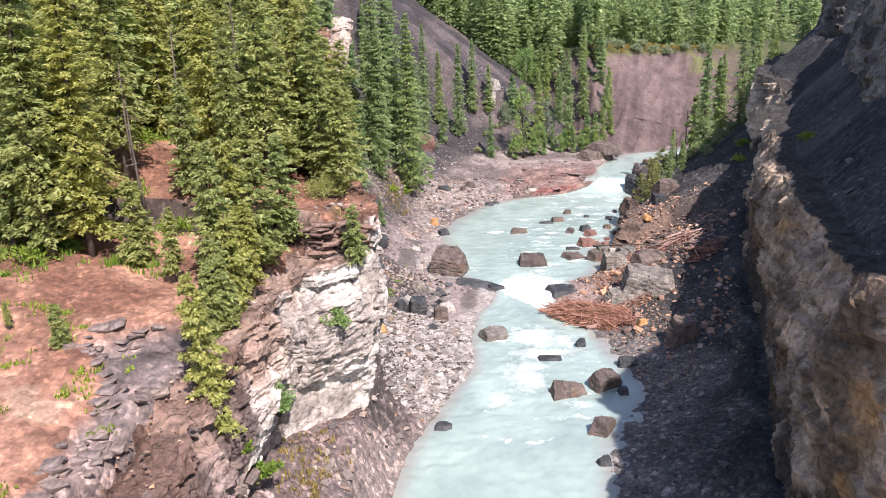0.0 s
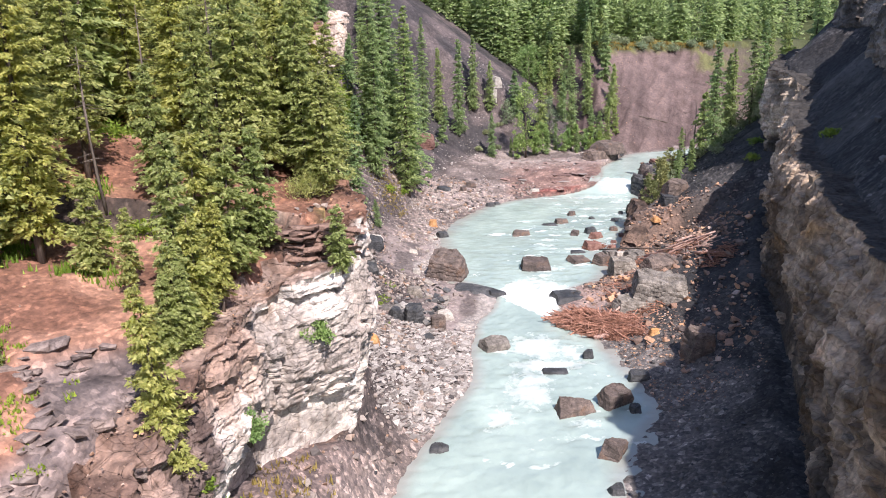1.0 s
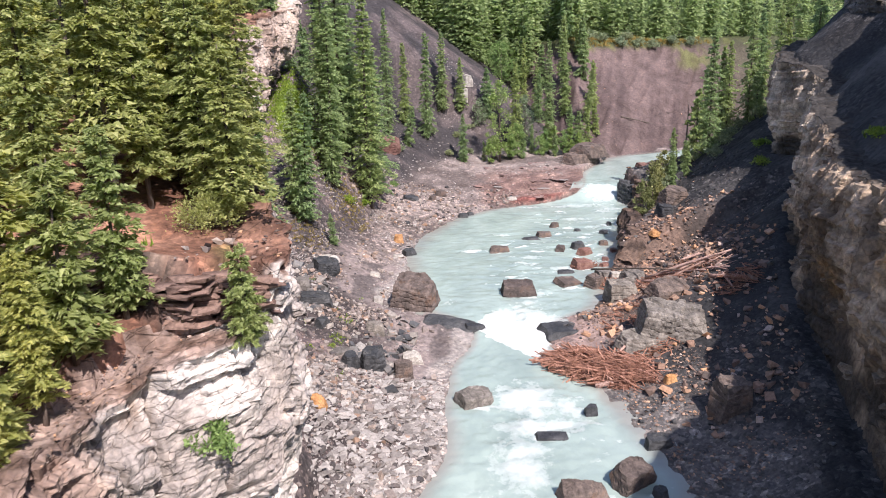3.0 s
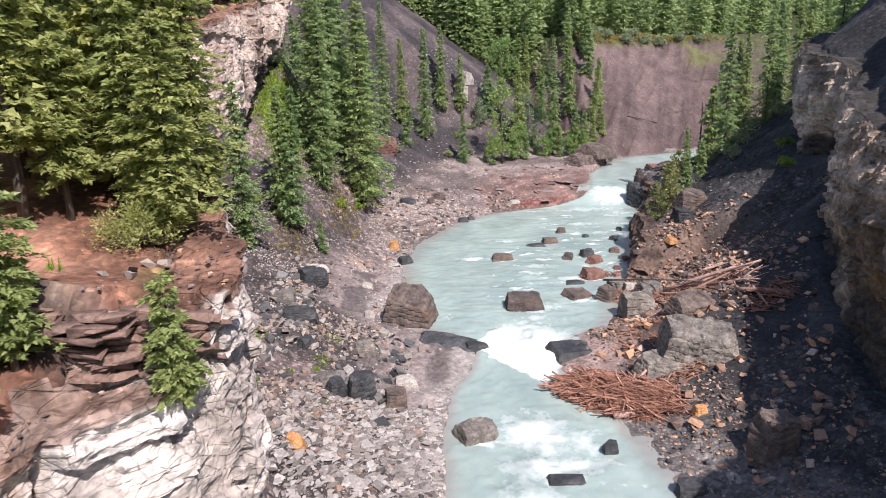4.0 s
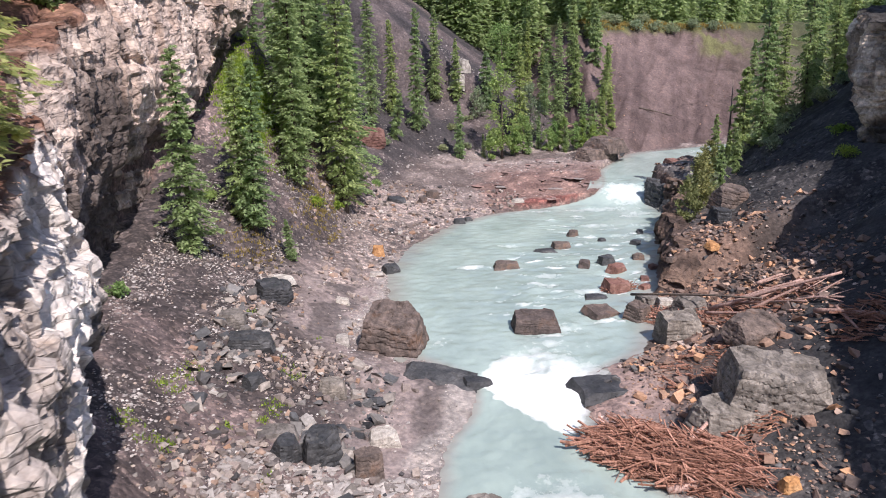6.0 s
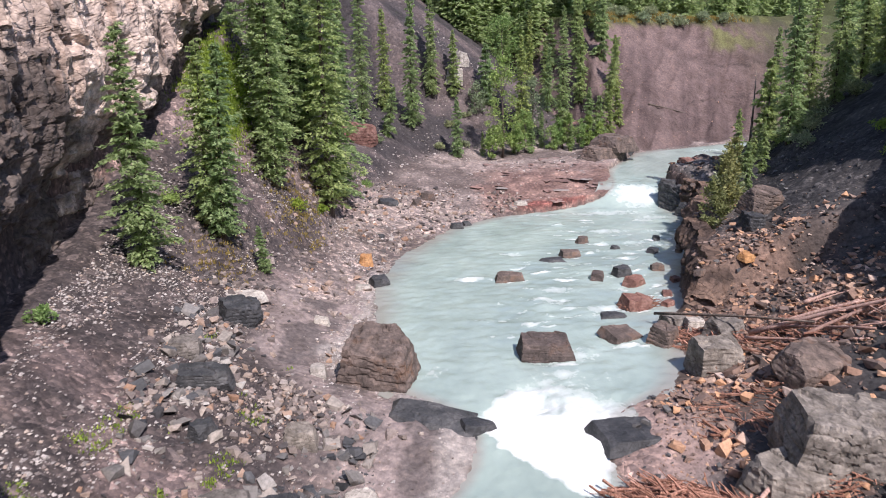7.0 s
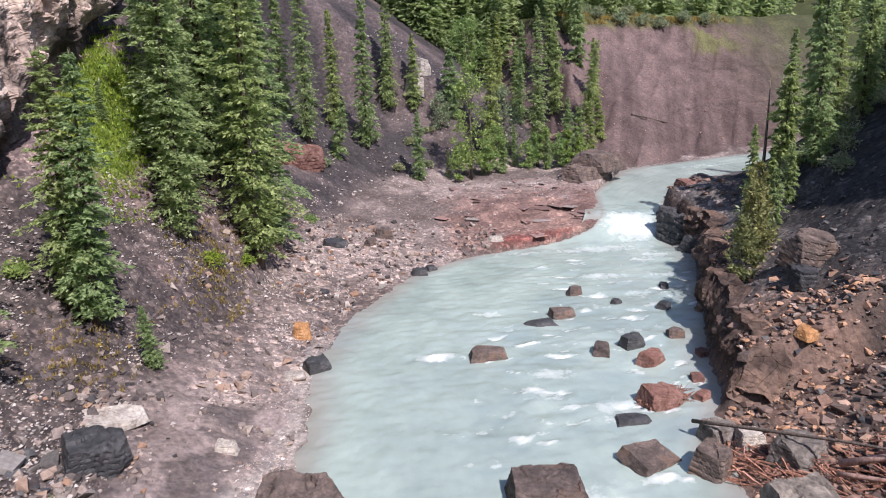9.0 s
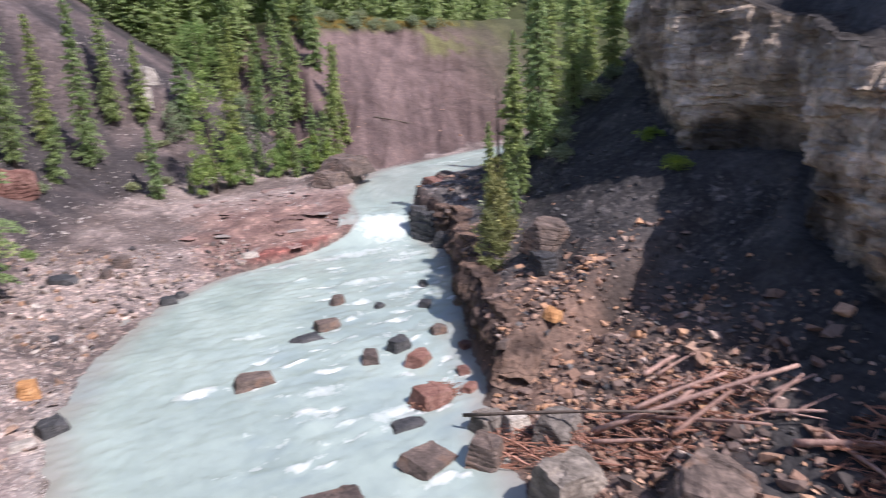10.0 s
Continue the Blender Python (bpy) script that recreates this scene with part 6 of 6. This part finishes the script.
bm = hull_rock(random.Random(8), 6.6, 3.0, 1.2, 14)
core = new("debris_mound", bm_mesh("debris_mound", bm, STICKS))
core.matrix_basis = pose(12.6, 60.8, 0.1, 0, 0, -38)
tagged(core, "matted core of the reddish flood debris jam", "debris")
stick_heap("debris_jam", 12.7, 60.7, 4.2, 1.9, 1.3, math.radians(-38), 1500, "tangled reddish sticks jammed at the water's edge", 3)
stick_heap("bank_debris", 22.6, 73.2, 3.4, 2.8, 0.7, math.radians(-50), 420, "tangled twigs between drift logs", 4, 0.3, 1.3)
stick_heap("bank_debris", 18.6, 77.0, 2.6, 1.6, 0.6, math.radians(-50), 300, "tangled twigs among shore boulders", 5, 0.4, 1.4)
stick_heap("bank_debris", 16.6, 67.5, 2.0, 2.6, 0.15, math.radians(-50), 260, "reddish twigs strewn on the gravel", 6, 0.3, 1.0)
stick_heap("bank_debris", 17.0, 61.4, 2.0, 0.7, 0.9, math.radians(10), 200, "tangled twigs against the grey boulder", 7, 0.6, 2.0)
stick_heap("bank_debris", 17.2, 84.2, 1.5, 0.9, 0.5, math.radians(30), 120, "reddish twigs caught on rocks in the shallows", 9, 0.4, 1.4)
stick_heap("bank_debris", 24.5, 65.5, 1.6, 1.6, 0.5, math.radians(-40), 160, "grey twigs in the shade of the cliff", 10, 0.4, 1.8)


# ---- broad-leaved trees, shrubs, grass ----
def leaf_cloud(rng, blobs, per, size):
    """Small leaves round many shoots: verts and faces."""
    vs, fs = [], []
    for p, r in blobs:
        for k in range(per):
            d = Vector((rng.gauss(0, 1), rng.gauss(0, 1), rng.gauss(0, 1))).normalized()
            q = Vector(p) + d * r * rng.uniform(0.35, 1.05)
            a = (d + Vector((rng.uniform(-1, 1), rng.uniform(-1, 1), rng.uniform(-0.2, 1)))).normalized()
            b = a.orthogonal().normalized()
            b.rotate(Euler((0, 0, rng.uniform(0, 6.28))))
            s = size * rng.uniform(0.6, 1.3)
            i = len(vs)
            vs += [q - a * s, q + b * s * 0.5, q + a * s, q - b * s * 0.5]
            fs.append((i, i + 1, i + 2, i + 3))
    return vs, fs


def poplar(x, y, h, r, label, material=LEAVES, seed=0, name="poplar_tree"):
    rng = random.Random(seed)
    z = height_at(x, y)
    e = thing(name, (x, y, z), label, "tree", "broad-leaved trees of the canyon")
    pts = [(rng.uniform(-0.06, 0.06) * h * q, rng.uniform(-0.04, 0.04) * h * q, -0.3 + (h + 0.2) * q) for q in (0, 0.3, 0.6, 0.9)]
    v, f = tube(pts, [0.014 * h, 0.011 * h, 0.007 * h, 0.003 * h], 6)
    blobs = []
    for k in range(int(26 + h * 3)):
        q = rng.uniform(0.12, 1.0)
        a = rng.uniform(0, 6.28)
        d = r * (math.sin(math.pi * min(1, q * 0.85 + 0.12)) ** 0.7) * rng.uniform(0.25, 1.0)
        p = (d * math.cos(a), d * math.sin(a), h * q)
        blobs.append((p, r * rng.uniform(0.22, 0.42)))
        if k % 3 == 0:
            bv, bf = tube([(0, 0, h * q * 0.8), p], [0.004 * h, 0.002 * h], 4)
            f += [tuple(i + len(v) for i in t) for t in bf]
            v += bv
    part_mesh("trunk", mesh_from("trunk", v, f, BARK, True), e)
    v, f = leaf_cloud(rng, blobs, 50 if h > 7 else 40, 0.19 if h > 7 else 0.15)
    part_mesh("crown", mesh_from("crown", v, f, material), e)
    return e


poplar(14.2, 137.7, 13.6, 2.4, "tall light green poplar on the far bank", seed=1)
poplar(19.7, 146.3, 9.0, 2.2, "silvery birch behind the poplar", SILVER, 2)
poplar(17.6, 139.6, 6.0, 1.4, "young light green poplar", seed=3)
poplar(18.2, 170.0, 8.0, 3.6, "light green broad-leaved tree above the dark slope", seed=4)
poplar(27.4, 95.6, 5.2, 1.6, "yellowish green young birch on the river bank", OLIVE, seed=5)
poplar(25.6, 93.2, 4.0, 1.1, "yellowish green willow on the river bank", OLIVE, 6)
poplar(28.2, 96.8, 4.6, 1.0, "yellowish green young birch on the river bank", OLIVE, 31)
poplar(30.2, 100.4, 5.2, 1.0, "yellowish green young birch on the river bank", OLIVE, 32)
poplar(29.0, 98.2, 3.6, 1.3, "green willow on the river bank", SILVER, 7)
poplar(11.6, 148.5, 5.0, 1.8, "grey-green willow on the dark slope", SILVER, 8)
for k, (x, y, h) in enumerate(((22.6, 141.4, 4.6), (24.2, 141.0, 5.2), (27.2, 141.6, 5.0), (28.8, 141.2, 4.0), (12.4, 137.0, 4.2), (16.4, 138.2, 4.4))):
    poplar(x, y, h, 0.9, "young light green poplar on the far bank", seed=80 + k)
poplar(21.8, 140.9, 3.6, 1.2, "young light green poplar", seed=9)
poplar(25.8, 141.2, 4.2, 1.1, "young light green poplar", seed=10)


def shrub(x, y, r, h, label, material=LEAVES, seed=0, z=None, size=0.10, n=16):
    rng = random.Random(seed * 7 + 1)
    z = height_at(x, y) if z is None else z
    e = thing("shrub", (x, y, z), label, "shrub", "shrubs of the canyon")
    v, f, blobs = [], [], []
    for k in range(n):
        a, d = rng.uniform(0, 6.28), r * rng.uniform(0, 0.8)
        p = (d * math.cos(a), d * math.sin(a), h * rng.uniform(0.25, 0.8) * (1 - 0.5 * (d / r) ** 2))
        blobs.append((p, r * rng.uniform(0.22, 0.4)))
        sv, sf = tube([(0, 0, -0.1), p], [0.02, 0.008], 4)
        f += [tuple(i + len(v) for i in t) for t in sf]
        v += sv
    part_mesh("stem", mesh_from("stem", v, f, BARK, True), e)
    v, f = leaf_cloud(rng, blobs, 45, size)
    part_mesh("foliage", mesh_from("foliage", v, f, material), e)
    return e


shrub(-8.1, 30.0, 1.0, 1.9, "bright green bush growing from the cliff", seed=1, z=7.4, n=22)
shrub(-6.0, 35.8, 1.0, 0.9, "green bush on a cliff ledge", seed=2, z=9.8)
shrub(-8.9, 26.4, 0.7, 0.9, "green bush at the foot of a spruce on the cliff", GRASS, 3, z=7.6)
shrub(-8.3, 27.8, 0.8, 0.9, "yellow-green bush on the cliff", GRASS, 4, z=5.6)
shrub(-3.6, 117.7, 1.1, 0.7, "bright green low bush on the rubble", seed=5)
shrub(30.2, 65.4, 1.1, 0.9, "green bush on the rim of the dark cliff", seed=6)
shrub(31.8, 62.5, 1.0, 0.5, "green low bush on the upper scree", GRASS, 7)
shrub(-15.0, 37.4, 1.3, 0.8, "yellow-green low bush on the terrace", GRASS, 8)
shrub(-20.5, 32.2, 1.5, 0.9, "yellow-green low bush on the terrace", GRASS, 9)
shrub(-19.4, 45.4, 1.6, 0.8, "yellow-green low bush in the clearing", GRASS, 10)
shrub(-7.2, 41.4, 1.45, 1.5, "low wide green spruce bush on bare red soil", NEEDLES, 18, size=0.06, n=90)
shrub(-12.6, 101.6, 1.2, 1.0, "bright green bush below the pale wall", seed=71)
shrub(-14.6, 103.5, 1.4, 1.0, "bright green bush below the pale wall", GRASS, 72)
shrub(-6.6, 102.0, 1.0, 0.8, "yellow-green bush at the scree foot", GRASS, 11)
shrub(-8.2, 98.8, 1.2, 0.8, "yellow-green bush on the scree", GRASS, 12)
shrub(-15.0, 88.0, 1.0, 0.9, "green bush on the scree below the wall", seed=13)
shrub(-15.2, 70.2, 0.9, 1.0, "green bush on the foot of the wall", seed=14)
shrub(-15.3, 60.6, 0.9, 1.2, "green bush on the pale wall", seed=15, z=13.0)
shrub(35.8, 87.3, 1.5, 0.5, "bright green low plants at the cliff foot", GRASS, 16)
shrub(38.4, 92.5, 1.3, 0.5, "bright green low plants at the cliff foot", GRASS, 17)
for k, (x, y) in enumerate(((43.7, 110.5), (39.5, 108.3), (45.9, 109.3), (41.3, 107.4), (42.4, 112.0), (47.8, 108.6), (37.0, 101.5), (39.2, 104.6), (44.8, 107.0), (36.6, 108.2))):
    shrub(x, y, 1.5, 1.6, "grey-green willow shrub on the shaded slope", SILVER, 20 + k, size=0.12, n=20)
for k, (x, y) in enumerate(((36, 171), (40, 171.5), (44, 172), (48, 173), (52, 175), (57, 177), (62, 179), (38, 173), (46, 174))):
    shrub(x, y, 2.0, 2.2, "pale silvery willow shrub on the bench above the clay bank", SILVER, 40 + k, size=0.16, n=22)
for k, (x, y) in enumerate(((9.9, 147.6), (14.2, 150.7), (7.0, 143.0), (13.0, 143.5), (9.0, 140.5), (16.5, 143.5), (-2.8, 130.5), (5.2, 137.8))):
    shrub(x, y, 1.0, 1.0, "grey-green shrub on the dark slope", SILVER, 60 + k, size=0.12)


def tufts(name, spots, h, material, label, seed, per=9):
    """Grass blades in tufts."""
    rng = np.random.RandomState(seed)
    z = ground_height(spots[:, 0], spots[:, 1])
    n = len(spots) * per
    P = np.repeat(np.column_stack([spots, z]), per, 0) + np.column_stack([rng.normal(0, 0.14, (n, 2)), np.zeros(n)])
    a = rng.uniform(0, 6.28, n)
    L = h * rng.uniform(0.5, 1.3, n)
    w = 0.03 + 0.03 * rng.uniform(0, 1, n)
    side = np.column_stack([np.cos(a), np.sin(a), np.zeros(n)]) * w[:, None]
    lean = np.column_stack([-np.sin(a), np.cos(a), np.zeros(n)]) * (L * rng.uniform(-0.6, 0.6, n))[:, None]
    tip = P + lean + np.column_stack([np.zeros((n, 2)), L])
    v = np.stack([P - side, P + side, tip], 1).reshape(-1, 3)
    me = mesh_from(name, v, np.arange(3 * n).reshape(-1, 3), material)
    return tagged(new(name, me), label, "grass", kind="stuff")


def grass_at(seed, n, x0, x1, y0, y1, weight):
    return scatter(seed, n, x0, x1, y0, y1, weight, 0, 1)[0]


patch = lambda cx, cy, rx, ry: lambda x, y: np.exp(-((x - cx) / rx) ** 2 - ((y - cy) / ry) ** 2) * (0.4 + 0.8 * vnoise(x, y, seed=120))
tufts("grass", grass_at(1, 14000, -19, -10, 92, 112, patch(-14.4, 102, 2.0, 4.6)), 0.26, GRASS, "lush green grass below the pale wall", 1)
tufts("grass", grass_at(2, 1800, -12, -4, 90, 106, patch(-8.2, 99, 1.6, 4.5)), 0.22, DRYGRASS, "yellowish grass at the scree foot", 2)
tufts("grass", grass_at(3, 1300, -15, -9, 76, 92, patch(-11.8, 86, 1.6, 3)), 0.2, DRYGRASS, "dry grass round the spruce roots", 3)
clear = lambda x, y: (x < left_rim(y) - 1.5) * smooth(0.1, 0.5, fbm(x / 14, y / 14, seed=23) + 0.5 * fbm(x / 2.5, y / 2.5, seed=22)) * smooth(29, 36, y)
tufts("grass", grass_at(4, 9000, -32, -8, 28, 60, clear), 0.35, GRASS, "yellow-green grass and moss on the terrace", 4)
tufts("grass", grass_at(5, 260, -9, -5, 27, 36, patch(-7.2, 31, 1.2, 3)), 0.35, DRYGRASS, "dry grass below the cliff", 5)
tufts("grass", grass_at(6, 5000, 32, 80, 165, 182, lambda x, y: (far_bank(x, y) > 22.6) * 0.8), 0.6, DRYGRASS, "dry grass along the edge of the clay bank", 6)
tufts("grass", grass_at(7, 1200, -11, -5, 57, 76, lambda x, y: smooth(0.35, 0.7, fbm(x / 1.5, y / 1.5, seed=127))), 0.14, GRASS, "small green plants among the bank stones", 7)


tufts("grass", grass_at(8, 1500, -20, -9, 15, 29, lambda x, y: (x < left_rim(y) - 0.5) * smooth(0.3, 0.6, fbm(x / 1.2, y / 1.2, seed=128))), 0.18, GRASS, "green tufts on the bare rock and soil", 8)


def snag(x, y, h, r, lean, seed, label="bare grey dead tree trunk"):
    rng = random.Random(seed)
    z = height_at(x, y)
    pts = [(0.02 * h * math.sin(3 * q), 0, -0.4 + (h + 0.4) * q) for q in (0, 0.3, 0.6, 1)]
    v, f = tube(pts, [r, r * 0.8, r * 0.55, r * 0.15], 6)
    for k in range(14):
        q, a = rng.uniform(0.3, 0.97), rng.uniform(0, 6.28)
        L = rng.uniform(0.3, 1.0)
        p = Vector((0.02 * h * math.sin(3 * q), 0, -0.4 + (h + 0.4) * q))
        sv, sf = tube([p, p + Vector((math.cos(a) * L, math.sin(a) * L, -0.15 * L))], [0.03, 0.008], 4)
        f += [tuple(i + len(v) for i in t) for t in sf]
        v += sv
    o = new("dead_tree", mesh_from("dead_tree", v, f, BARK, True))
    o.matrix_basis = pose(x, y, z, 0, lean, rng.uniform(0, 360))
    return tagged(o, label, "dead tree", "dead trees")


snag(37.2, 112.4, 8.5, 0.16, 2, 1, "blackened bare tree trunk on the bank")
snag(35.8, 111.2, 5.5, 0.12, 3, 2, "blackened bare tree trunk on the bank")
snag(-16.6, 37.8, 6.0, 0.09, 2, 3)
snag(-17.6, 39.6, 7.0, 0.09, 1, 4)
snag(-15.4, 41.6, 9.0, 0.12, 0, 5)
snag(-12.5, 43.8, 11.0, 0.13, 1, 6)
